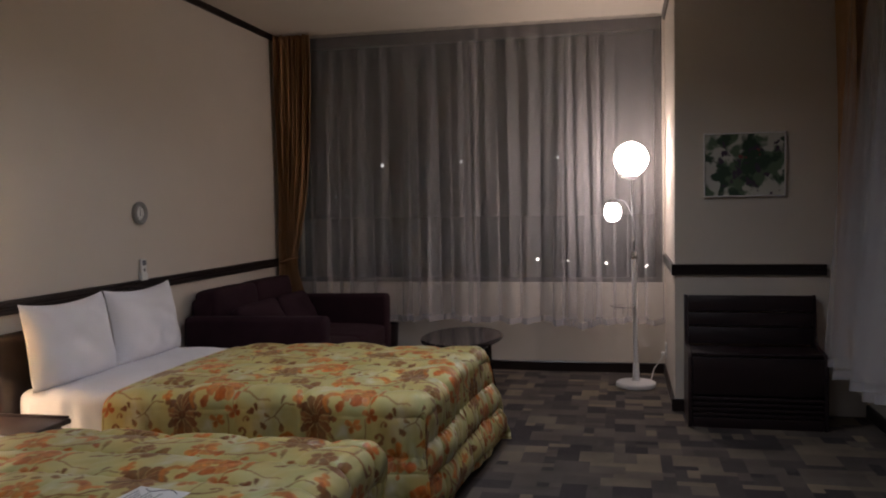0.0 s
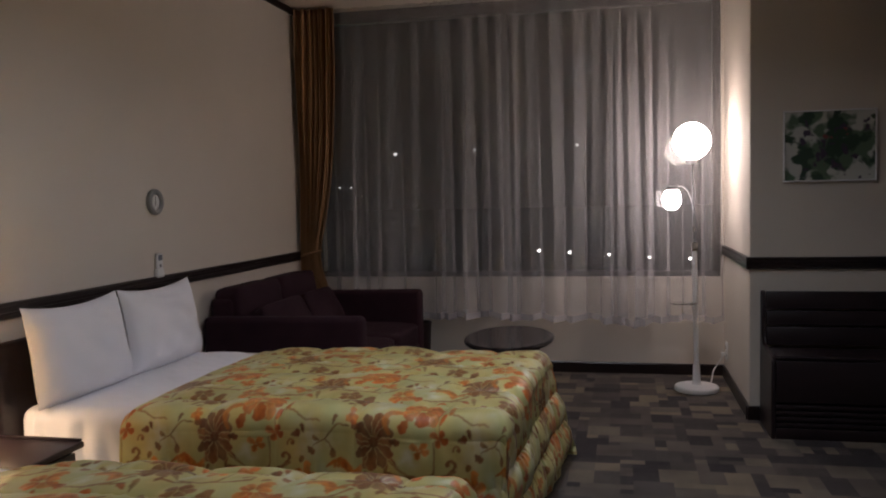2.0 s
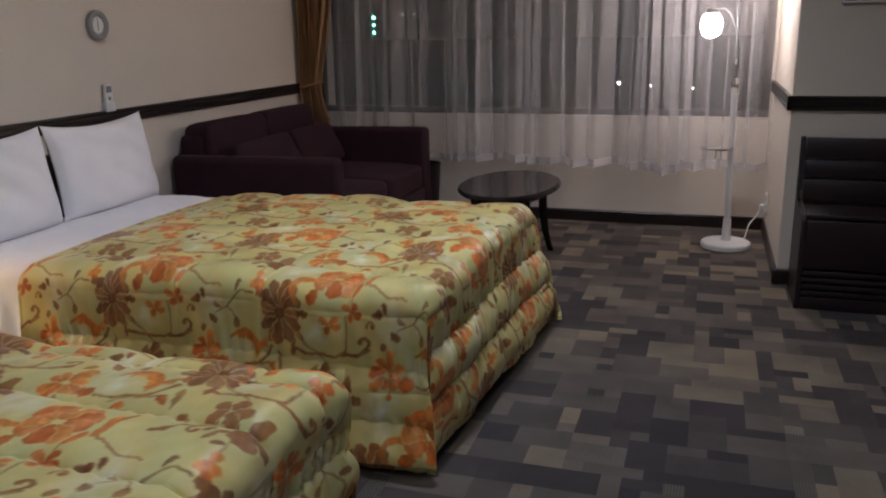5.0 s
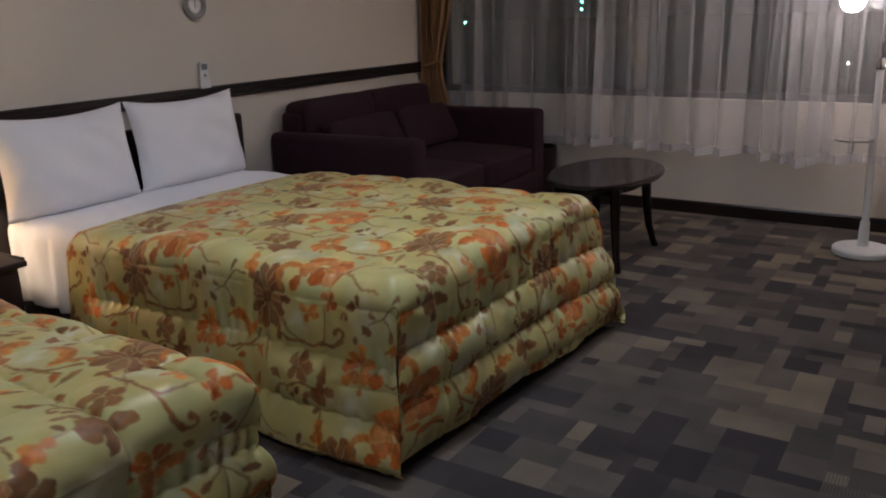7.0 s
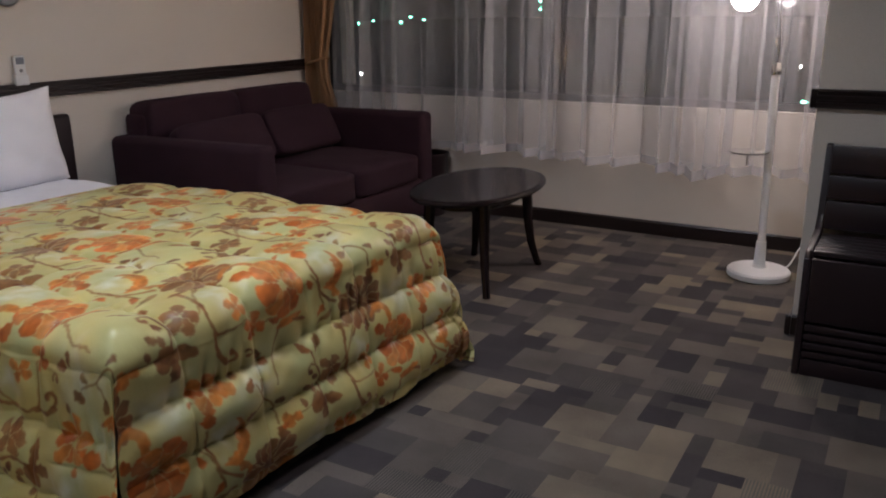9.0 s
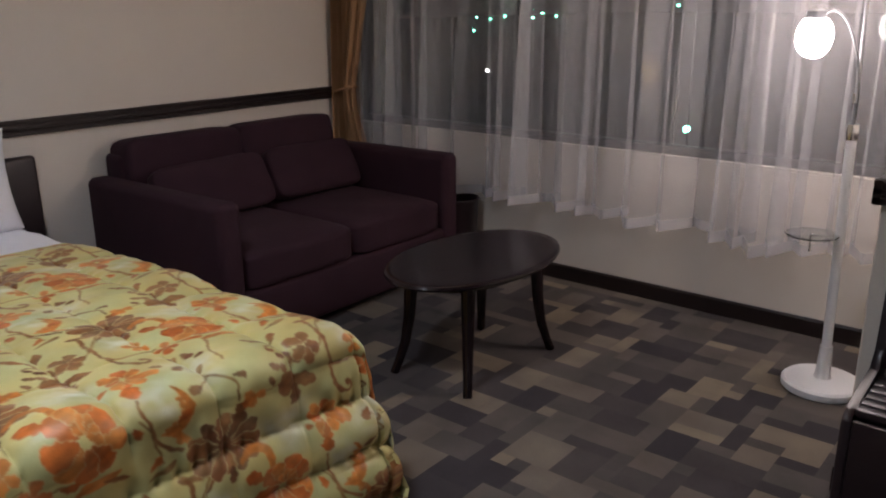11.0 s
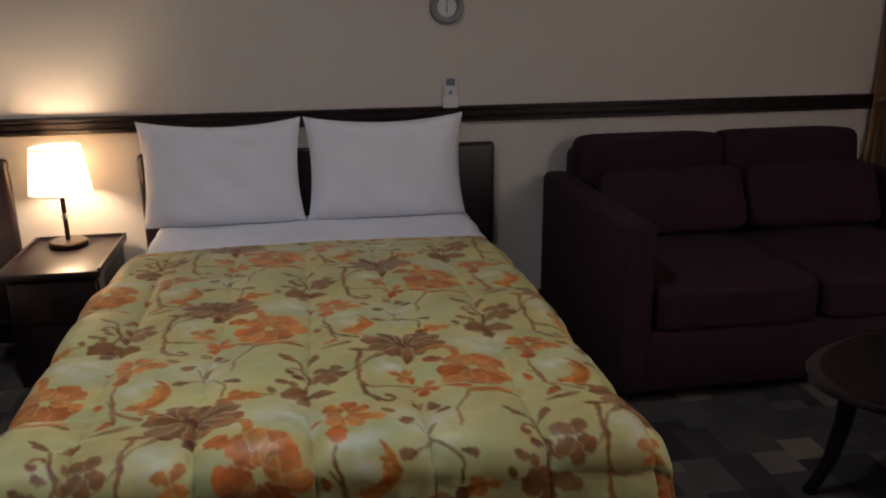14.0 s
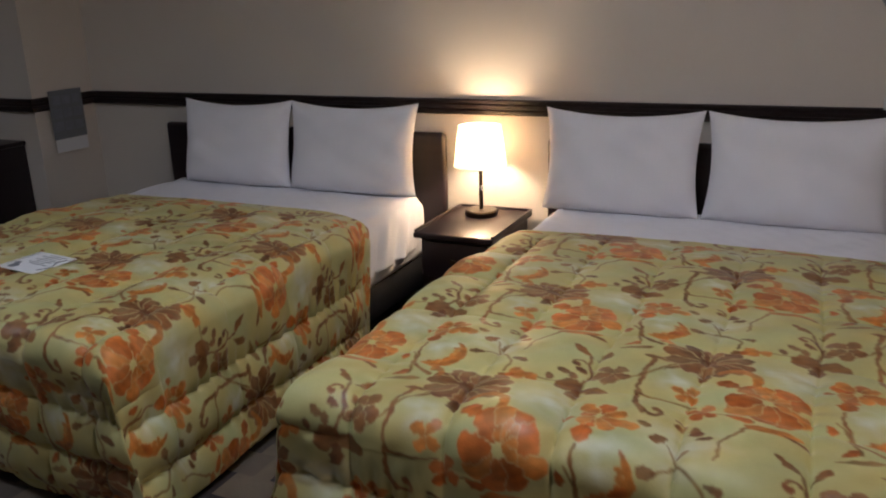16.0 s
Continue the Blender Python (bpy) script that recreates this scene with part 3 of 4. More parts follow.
    def crescent(cu, cv, r, a0, a1, color, teeth=5):
        """A curved leaf, thick in its middle, toothed on the inner side."""
        k = 14
        for j in range(k):
            a = a0 + (a1 - a0) * j / (k - 1)
            s = math.sin(math.pi * (j + 0.6) / (k + 0.6))
            dab(cu + r * math.cos(a), cv + r * math.sin(a), a + math.copysign(math.pi / 2, a1 - a0), r * 0.62, 0.005 + 0.012 * s, color, 1.0, 0)
        for j in range(teeth):
            a = a0 + (a1 - a0) * (j + 0.8) / (teeth + 0.6)
            dab(cu + r * 0.80 * math.cos(a), cv + r * 0.80 * math.sin(a), a + math.pi + 0.6, 0.026, 0.011, color, 1.0, 0.3)

    def curl(cu, cv, r, a0, hand, color, w=0.0032):
        pts = [(cu + r * (1 - 0.085 * k) * math.cos(a0 + hand * 0.55 * k), cv + r * (1 - 0.085 * k) * math.sin(a0 + hand * 0.55 * k)) for k in range(9)]
        stroke(pts, w * 0.8, w * 1.25, color)
        dab(*pts[-1], 0.3, w * 4, w * 3.4, color, 1.0, 0)

    ORANGE, AMBER, BROWN, UMBER, OLIVE = (0.505, 0.126, 0.018), (0.57, 0.195, 0.032), (0.212, 0.074, 0.025), (0.27, 0.106, 0.031), (0.28, 0.140, 0.038)
    halves = ((0.20, 0.14, 3), (0.63, 0.4275, 8))
    for bu, bv, _ in halves:
        for du, dv, r, wide in ((0.17, 0.02, 0.045, 1.5), (0.0, 0.36, 0.050, 1.1), (0.30, 0.14, 0.040, 0.9), (-0.05, 0.12, 0.030, 1.0)):
            pale(bu + du, bv + dv, r, wide)
    for bu, bv, seed in halves:
        rnd = random.Random(seed)
        o = lambda du, dv: (bu + du, bv + dv)
        # thin stems that link the sprays
        stroke([o(-0.175, 0.185), o(-0.13, 0.145), o(-0.085, 0.09), o(-0.06, 0.05)], 0.0020, 0.0030, OLIVE)
        stroke([o(-0.105, 0.045), o(-0.107, 0.10), o(-0.112, 0.16), o(-0.10, 0.20)], 0.0052, 0.0036, UMBER)
        stroke([o(-0.10, 0.202), o(-0.05, 0.205), o(0.0, 0.20)], 0.0024, 0.0018, UMBER)
        stroke([o(0.055, 0.385), o(0.066, 0.325), o(0.095, 0.268), o(0.125, 0.25)], 0.0018, 0.0040, UMBER)
        stroke([o(0.04, 0.225), o(0.075, 0.222), o(0.11, 0.235)], 0.0018, 0.0024, OLIVE)
        stroke([o(0.175, -0.085), o(0.13, -0.083), o(0.10, -0.085)], 0.0014, 0.0018, OLIVE)
        stroke([o(0.255, 0.125), o(0.262, 0.185), o(0.285, 0.235), o(0.325, 0.262)], 0.0030, 0.0050, UMBER)
        stroke([o(0.245, 0.165), o(0.268, 0.215), o(0.280, 0.27)], 0.0020, 0.0030, OLIVE)
        dab(*o(-0.085, 0.042), 0.05, 0.070, 0.0125, UMBER, 0.95, -0.4)
        dab(*o(-0.058, 0.066), -0.9, 0.046, 0.0075, UMBER)
        # brown flower, its petals spread to both sides
        for k in range(13):
            a = -2.75 + 5.9 * k / 12 + rnd.uniform(-0.12, 0.12)
            reach = 0.70 + 0.42 * abs(math.cos(a))
            dab(*o(0.050 * reach * math.cos(a), 0.044 * reach * math.sin(a)), a, 0.066 * reach, rnd.uniform(0.024, 0.031), BROWN if k % 3 else UMBER, rnd.uniform(0.82, 1.22), 0.42, 0.0022)
        dab(*o(0.0, 0.0), 0.4, 0.034, 0.026, BROWN, 0.85, 0.0)
        dab(*o(0.002, 0.070), 1.5, 0.034, 0.020, BROWN, 0.8)
        dab(*o(0.048, -0.066), -0.8, 0.030, 0.020, UMBER)
        # arching leaf from the brown flower to the orange one
        stroke([o(0.028, 0.050), o(0.062, 0.034), o(0.094, 0.045), o(0.106, 0.080)], 0.0065, 0.0100, AMBER)
        dab(*o(0.105, 0.092), 1.5, 0.034, 0.016, AMBER)
        # large orange flower, bare in the middle
        for k in range(9):
            a = 0.35 + 2 * math.pi * (k + rnd.uniform(-0.2, 0.2)) / 9
            s = rnd.uniform(0.85, 1.15)
            dab(*o(0.132 + 0.045 * s * math.cos(a), 0.158 + 0.047 * s * math.sin(a)), a, 0.058 * s, rnd.uniform(0.031, 0.039), ORANGE if k % 3 else AMBER, rnd.uniform(0.88, 1.18), 0.45, 0.0018)
        for k in range(5):
            a = 3.9 + 0.75 * k
            dab(*o(0.138 + 0.017 * math.cos(a), 0.150 + 0.019 * math.sin(a)), a, 0.028, 0.017, AMBER, rnd.uniform(0.9, 1.15), 0.4, 0.0015)
        dab(*o(0.052, 0.100), 0.6, 0.042, 0.028, ORANGE, 1.05, -0.3)
        dab(*o(0.145, 0.252), -0.1, 0.088, 0.018, AMBER, 1.0, -0.2)
        dab(*o(0.086, 0.232), 0.3, 0.042, 0.014, ORANGE)
        dab(*o(0.178, 0.262), 0.3, 0.048, 0.010, UMBER)
        # two small orange flowers side by side
        for cu, cv, c in ((-0.022, 0.158, AMBER), (0.018, 0.222, ORANGE)):
            for k in range(4):
                a = 0.5 + 1.57 * k + rnd.uniform(-0.3, 0.3)
                dab(*o(cu + 0.016 * math.cos(a), cv + 0.018 * math.sin(a)), a, 0.030, 0.018, c, rnd.uniform(0.9, 1.15), 0.4, 0.001)
        # orange bud on its stem
        for a, s in ((2.8, 1.0), (3.5, 0.8), (2.2, 0.75), (0.2, 0.7)):
            dab(*o(0.092 + 0.018 * s * math.cos(a), -0.085 + 0.02 * s * math.sin(a)), a, 0.036 * s, 0.017, AMBER if s < 0.9 else ORANGE)
        # middling orange flower and the toothed crescent beside it
        for k in range(8):
            a = 0.2 + 2 * math.pi * (k + rnd.uniform(-0.25, 0.25)) / 8
            s = rnd.uniform(0.75, 1.2)
            dab(*o(0.280 + 0.027 * s * math.cos(a), 0.040 + 0.030 * s * math.sin(a)), a, 0.036 * s, rnd.uniform(0.018, 0.024), AMBER if k % 2 else ORANGE, rnd.uniform(0.9, 1.15), 0.4, 0.0016)
        dab(*o(0.325, 0.048), 0.25, 0.052, 0.022, AMBER)
        dab(*o(0.262, 0.098), 2.0, 0.036, 0.026, ORANGE)
        dab(*o(0.228, 0.050), 3.1, 0.018, 0.012, ORANGE)
        crescent(*o(0.312, 0.165), 0.050, -0.75, 1.75, AMBER)
        stroke([o(0.305, 0.218), o(0.335, 0.228), o(0.352, 0.255)], 0.0040, 0.0080, AMBER)
        # brown spray: curl on top, ovals down the stem, broad leaves below
        stroke([o(0.190, -0.215), o(0.205, -0.18), o(0.212, -0.14), o(0.212, -0.08)], 0.0030, 0.0036, BROWN)
        curl(*o(0.182, -0.172), 0.017, -0.4, -1, BROWN, 0.0034)
        dab(*o(0.168, -0.235), 0.7, 0.046, 0.015, UMBER)
        dab(*o(0.220, -0.228), -0.9, 0.040, 0.015, UMBER)
        for du, dv, a, s in ((0.160, -0.128, 0.5, 0.85), (0.183, -0.118, 0.9, 0.8), (0.192, -0.148, 0.6, 0.7), (0.140, -0.098, 1.0, 0.7), (0.232, -0.168, -1.2, 0.75), (0.226, -0.128, 0.8, 0.8)):
            dab(*o(du, dv), a, 0.030 * s, 0.019 * s, BROWN, rnd.uniform(0.85, 1.2), 0.0)
        for k in range(5):
            a = -0.9 + 1.2 * k
            dab(*o(0.258 + 0.021 * math.cos(a), -0.150 + 0.026 * math.sin(a)), a, 0.036, 0.024, UMBER, rnd.uniform(0.82, 1.1), 0.35, 0.0014)
        dab(*o(0.185, -0.078), 2.5, 0.056, 0.040, UMBER, 0.92, -0.2)
        dab(*o(0.240, -0.072), 0.2, 0.052, 0.028, UMBER, 0.95, -0.2)
        dab(*o(0.206, -0.048), 1.5, 0.040, 0.026, BROWN, 0.95)
        # the long curls under the twig, and a two-leaf sprig
        curl(*o(-0.060, 0.262), 0.022, 3.0, -1, UMBER, 0.0042)
        stroke([o(-0.108, 0.195), o(-0.105, 0.235), o(-0.083, 0.275)], 0.0036, 0.0065, UMBER)
        curl(*o(-0.012, 0.285), 0.014, 4.2, 1, UMBER, 0.0034)
        dab(*o(-0.150, 0.005), -0.35, 0.062, 0.012, OLIVE, 0.95)
        dab(*o(-0.165, -0.018), -0.8, 0.032, 0.014, ORANGE)
        # small leaves and buds scattered through the gaps
        stroke([o(-0.02, -0.215), o(0.01, -0.17), o(0.045, -0.135), o(0.05, -0.09)], 0.0018, 0.0030, OLIVE)
        stroke([o(0.01, -0.17), o(-0.03, -0.15)], 0.0016, 0.0022, OLIVE)
        for du, dv, a, s, c in ((-0.042, -0.148, 2.9, 0.9, UMBER), (-0.035, -0.222, 2.4, 1.0, UMBER), (0.062, -0.140, 0.3, 0.8, BROWN), (0.006, -0.205, -1.2, 0.8, OLIVE), (-0.115, -0.075, 0.6, 1.1, AMBER), (-0.085, -0.10, -0.5, 0.9, ORANGE), (-0.10, -0.055, 1.7, 0.9, AMBER), (0.36, 0.03, 0.4, 0.8, OLIVE), (0.235, 0.19, 1.3, 0.8, ORANGE), (0.02, 0.30, 1.2, 0.9, BROWN), (0.035, 0.325, -0.3, 0.7, UMBER)):
            dab(*o(du, dv), a, 0.034 * s, 0.017 * s, c, rnd.uniform(0.85, 1.15))
    return np.clip(img, 0.01, 0.86), W, H


TILE, TILE_W, TILE_H = quilt_print()


def sampled(u, v):
    """The print's colour at metres u, v, blended between its cells."""
    m, n, _ = TILE.shape
    x, y = u / TILE_W * n - 0.5, v / TILE_H * m - 0.5
    i, j = np.floor(x).astype(int), np.floor(y).astype(int)
    fx, fy = (x - i)[..., None], (y - j)[..., None]
    g = lambda a, b: TILE[b % m, a % n]
    return (g(i, j) * (1 - fx) + g(i + 1, j) * fx) * (1 - fy) + (g(i, j + 1) * (1 - fx) + g(i + 1, j + 1) * fx) * fy


# ---- beds ----
def over_edge(s, r, flare):
    """How far out and down cloth lies, s metres past the start of a rounded edge."""
    a = np.clip(s / r, 0, math.pi / 2)
    rest = np.maximum(s - r * math.pi / 2, 0)
    return r * np.sin(a) + flare * rest, r * (1 - np.cos(a)) + rest * math.sqrt(1 - flare**2)


def wobble(u, v, seed):
    r = np.random.RandomState(seed)
    t = 0
    for k in range(9):
        f, p = r.uniform(1.5, 7.0, 2) * r.choice([-1, 1], 2), r.rand() * 6.28
        t = t + np.sin(f[0] * u + f[1] * v + p)
    return t / 3


def smooth_step(x):
    x = np.clip(x, 0, 1)
    return x * x * (3 - 2 * x)


def comforter(yc, half, x0, x1, z, seed, flower, slant, flares, label):
    """A thick quilt stitched in boxes: soft rolled edges, puffed rows on its hanging flaps, open slits at the foot corners, hems turned under.
    flower: where one brown flower of the print lies (x, y); flares: how far the south and north flaps and the foot stand out at their hems."""
    r = 0.066
    length, drop, foot_drop = x1 - r - x0, 0.548, 0.522
    inner = half - r
    step = 0.0034
    u = np.arange(-inner - drop, inner + drop + step, step)
    v = np.arange(-0.03, length + foot_drop + step, step)
    U, V = np.meshgrid(u, v, indexing="xy")
    su, sv = np.maximum(np.abs(U) - inner, 0), np.maximum(V - length, 0)
    side = np.sign(U)
    quarter = r * math.pi / 2
    out_side = np.where(side < 0, flares[0], flares[1])
    ou, du = over_edge(su, r, 0.06)
    ov, dv = over_edge(sv, r, 0.04)
    # both flaps widen as they hang, so that the slit at the corner stays narrow
    ou = ou + 0.12 * np.maximum(sv - quarter, 0) * np.clip(su / quarter, 0, 1) * (su <= quarter)
    ov = ov + 0.08 * np.maximum(su - quarter, 0) * np.clip(sv / quarter, 0, 1) * (sv <= quarter)
    down = np.sqrt(du**2 + dv**2)
    crown = 0.012 * np.clip(1 - (U / half) ** 2, 0, 1)

    def channel(s, pitch, sharp):
        return np.abs(np.sin(np.pi * s / pitch)) ** sharp
    on_side, on_foot = smooth_step((su - 0.02) / 0.12), smooth_step((sv - 0.02) / 0.12)
    columns = channel(U + 0.025 + 0.006 * np.sin(7 * V), 0.21, 0.36)
    rows = channel(V + x0 - ROW_SEAM + 0.006 * np.sin(6 * U), ROW_PITCH, 0.5)


    def hanging(s, first, pitch):
        """One deep puff from the rolled edge to the first seam, then even rows."""
        roll = np.cos(np.pi / 2 * np.clip(s / first, 0, 1)) ** 0.55
        return np.where(s < first, roll, np.abs(np.sin(np.pi * (s - first) / pitch)) ** 0.5)
    side_rows = hanging(su + 0.004 * np.sin(9 * V), 0.258, 0.148)
    foot_rows = hanging(sv + 0.004 * np.sin(9 * U), 0.228, 0.135)
    top = columns * (0.62 + 0.38 * rows)
    puff = top * (1 - np.maximum(on_side, on_foot)) + np.where(su > sv, side_rows * (0.42 + 0.58 * rows ** 0.8), foot_rows * (0.30 + 0.70 * columns ** 0.8)) * np.maximum(on_side, on_foot)
    puff = puff * (0.9 + 0.22 * wobble(U * 2, V * 2, seed + 5))
    # near the rolled edges the filling is thicker, and the boxes scallop the outline
    near_edge = np.clip(1 - (inner - np.abs(U)) / 0.16, 0, 1) * (su < 0.12) + np.clip(1 - (length - V) / 0.16, 0, 1) * (sv < 0.12)
    amp = 0.024 + 0.007 * np.maximum(on_side, on_foot) + 0.004 * np.clip(near_edge, 0, 1)
    scallop = -0.016 * (1 - rows) ** 2 * np.clip(1 - np.abs(np.abs(U) - inner - 0.02) / 0.16, 0, 1) - 0.014 * (1 - columns) ** 2 * np.clip(1 - np.abs(V - length - 0.02) / 0.16, 0, 1)
    wrinkle = 0.0020 * wobble(U * 4, V * 4, seed) + 0.0009 * wobble(U * 13, V * 13, seed + 1)
    # cloth gathered along the stitching
    pull_u, pull_v = np.sin(V * 118 + 4 * np.sin(V * 11 + U * 3)), np.sin(U * 112 + 4 * np.sin(U * 13 + V * 3))
    gather = 0.0054 * (1 - columns) ** 2 * (1 - np.maximum(on_side, on_foot)) * pull_u
    gather = gather + 0.0082 * ((1 - foot_rows) ** 1.6 * on_foot * (su <= sv) * pull_v + (1 - side_rows) ** 1.6 * on_side * (su > sv) * pull_u)
    gather = gather + 0.0030 * on_side * np.sin(V * 61 + 5 * np.sin(U * 5 + V * 3)) * np.clip((V - length + 0.42) / 0.3, 0, 1) * np.sin(np.pi * np.clip(su / drop, 0, 1))
    head = smooth_step(V / 0.16)
    h = (amp * (puff - 0.45) + gather + scallop) * head - 0.008 * (1 - head) + wrinkle * (0.4 + 0.6 * head)
    nu, nv = np.sin(np.clip(su / r, 0, math.pi / 2)), np.sin(np.clip(sv / r, 0, math.pi / 2))
    nz = np.sqrt(np.clip(1 - nu**2 - nv**2, 0.0, 1))
    s = np.sqrt(nu**2 + nv**2 + nz**2)
    nu, nv, nz = nu / s, nv / s, nz / s
    X = x0 + np.minimum(V, length) + ov + nv * h
    Y = yc + np.clip(U, -inner, inner) + side * (ou + nu * h)
    Z = z + crown - 0.014 * (1 - smooth_step(V / 0.55)) - down + nz * h
    # the flaps stand out towards their hems, most of all at the foot corners
    towards_foot = 0.35 + 0.65 * smooth_step((V - length + 0.9) / 0.9)
    Y += side * out_side * towards_foot * np.maximum(su - 0.12, 0) / (drop - 0.12)
    across = np.clip(0.5 + U / (2 * half), 0, 1)
    X += (flares[2] + (flares[3] - flares[2]) * across) * np.maximum(sv - 0.12, 0) / (foot_drop - 0.12)
    X += np.where(side > 0, flares[3], flares[2]) * np.maximum(su - 0.12, 0) / (drop - 0.12) * smooth_step((V - length + 0.2) / 0.2)
    X += 0.045 * across * smooth_step(V / length)
    X += slant * 0.50 * np.clip((U - inner + 0.22) / (0.22 + r), 0, 1) ** 2 * np.exp(-np.maximum(V, 0) / 0.30)
    X += slant * np.maximum(su - 0.03, 0) * np.exp(-np.maximum(V, 0) / 0.22)
    # hems turn under
    end = np.maximum(np.clip((su - (drop - 0.03)) / 0.03, 0, 1), np.clip((sv - (foot_drop - 0.03)) / 0.03, 0, 1))
    Y -= side * 0.022 * end * (su > sv)
    X -= 0.022 * end * (sv > su)
    Z -= 0.024 * np.clip(-V / 0.03, 0, 1)
    # the lower edge hangs in shallow waves and clears the carpet
    Z += (0.010 * np.sin(V * 9 + seed) * on_side + 0.008 * np.sin(U * 11 + seed) * on_foot) * np.clip((np.maximum(su, sv) - 0.3) / 0.25, 0, 1)
    Z = np.maximum(Z, 0.012)
    corner = (su[:-1, :-1] > quarter) & (sv[:-1, :-1] > quarter)
    foot = (sv[:-1, :-1] > quarter) & ~corner
    flap = (su[:-1, :-1] > quarter) & ~corner
    root = thing("comforter", (0, 0, 0), label, "comforter", "quilts on the beds")
    places = np.stack([X, Y, Z], -1)
    colors = sampled(U + yc - flower[1] + 0.20, V + x0 - flower[0] + 0.14).reshape(-1, 3)
    for name, keep in (("top_panel", ~(corner | foot | flap)), ("foot_flap", foot), ("side_flap", flap & (U[:-1, :-1] < 0)), ("side_flap", flap & (U[:-1, :-1] > 0))):
        me, used = grid_mesh(name, places, keep)
        me.materials.append(QUILTCLOTH)
        rgb = colors[used]
        at = me.color_attributes.new("print", "FLOAT_COLOR", "POINT")
        at.data.foreach_set("color", np.concatenate([rgb, np.ones((len(rgb), 1))], 1).astype(np.float32).ravel())
        new(name, me).parent = root
    return root


ROW_SEAM, ROW_PITCH = 1.71, 0.276


def bed_sheet(yc, half, x0, x1, z, drop, lean, seed, label):
    """The turned-down white sheet between pillows and quilt, hanging a little over both sides."""
    r = 0.06
    u, v = np.arange(-half - drop, half + drop + 0.01, 0.01), np.arange(0, x1 - x0 + 0.01, 0.01)
    U, V = np.meshgrid(u, v, indexing="xy")
    su = np.maximum(np.abs(U) - half, 0)
    ou, du = over_edge(su, r, 0.03)
    side = np.sign(U)
    w = 0.0022 * wobble(U * 4, V * 4, seed) + 0.0012 * wobble(U * 15, V * 12, seed + 1)
    fold = (0.010 * np.sin(V * 42 + 3 * np.sin(su * 7)) + 0.006 * np.sin(V * 71 - 5 * su + seed)) * np.clip(su / 0.2, 0, 1)
    slant = lean * np.clip(su - 0.05, 0, 1)
    me, _ = grid_mesh("bed_sheet", np.stack([x0 + V + slant, yc + np.clip(U, -half, half) + side * (ou + fold), z - du + w * (su < 0.05)], -1))
    me.materials.append(LINEN)
    ob = tagged(new("bed_sheet", me), label, "sheet", "bed sheets")
    ob.modifiers.new("thickness", "SOLIDIFY").thickness = 0.004
    return ob


def bed(yc, width, soft, shift, top, label):
    root = thing("bed", (0.0, yc, 0.0), label, "bed", "twin beds")
    h = width / 2
    part("base", box(0.10, 1.80, -soft + 0.02, soft - 0.02, 0.06, 0.235, 0.02), BLACKBASE, root)
    for x in (0.2, 1.7):
        for y in (-soft + 0.12, soft - 0.12):
            part("leg", lathe([(0, 0.0), (0.022, 0.0), (0.028, 0.065), (0, 0.065)], 12, (x, y, 0.0)), DARKWOOD, root)
    part("mattress", box(0.085, 1.83, -soft, soft, 0.20, top, 0.05, 4), LINEN, root, "mattress in a tight white sheet")
    bm = box(0.028, 0.072, shift - h, shift + h, 0.12, 0.735, 0.018, 3)
    part("headboard", bm, DARKWOOD, root, "dark stained headboard with rounded corners")
    return root


def pillow(name_y, x, z, width, height, lean, seed, label):
    """A plump pillow standing on its long edge: pointed corners, sagging top edge, soft creases."""
    n = 44
    a = np.linspace(-1, 1, n)
    A, B = np.meshgrid(a, a, indexing="xy")
    pinch = 1 - 0.072 * (1 - B**2) * np.abs(A) ** 1.5
    px = A * width / 2 * pinch
    pz = B * height / 2 * (1 - np.where(B > 0, 0.15, -0.02) * (1 - A**2) * np.abs(B) ** 2)
    body = np.clip((1 - A**4) * (1 - B**4), 0, 1) ** 0.55
    edge = np.exp(-((1 - np.abs(A)) / 0.2)) + np.exp(-((1 - np.abs(B)) / 0.2))
    crease = 0.004 * wobble(A * 1.6, B * 1.6, seed)  + 0.0006 * wobble(A * 8, B * 8, seed + 2) * edge
    for ca in (-1, 1):
        for cb in (-1, 1):
            away = np.hypot(A - ca, (B - cb) * height / width)
            crease = crease + 0.0035 * np.sin(11 * np.arctan2(B - cb, A - ca) + seed) * np.exp(-away / 0.35) * (away > 0.02)
    t = 0.075 * body * (1 - 0.18 * B) + crease * body
    front = np.stack([t, px, pz], -1)
    back = np.stack([-0.7 * t, px, pz], -1)
    me, _ = grid_mesh("pillow", np.concatenate([front, back[:, ::-1]], 0)[: n])
    bm = bmesh.new()
    bm.from_mesh(me)
    me2, _ = grid_mesh("pillow_back", back[:, ::-1])
    bm.from_mesh(me2)
    bmesh.ops.remove_doubles(bm, verts=bm.verts, dist=0.0015)
    ob = part("pillow", bm, LINEN)
    ob.matrix_world = pose(x, name_y, z + height / 2, 0, -lean, 0)
    return tagged(ob, label, "pillow", "bed pillows")


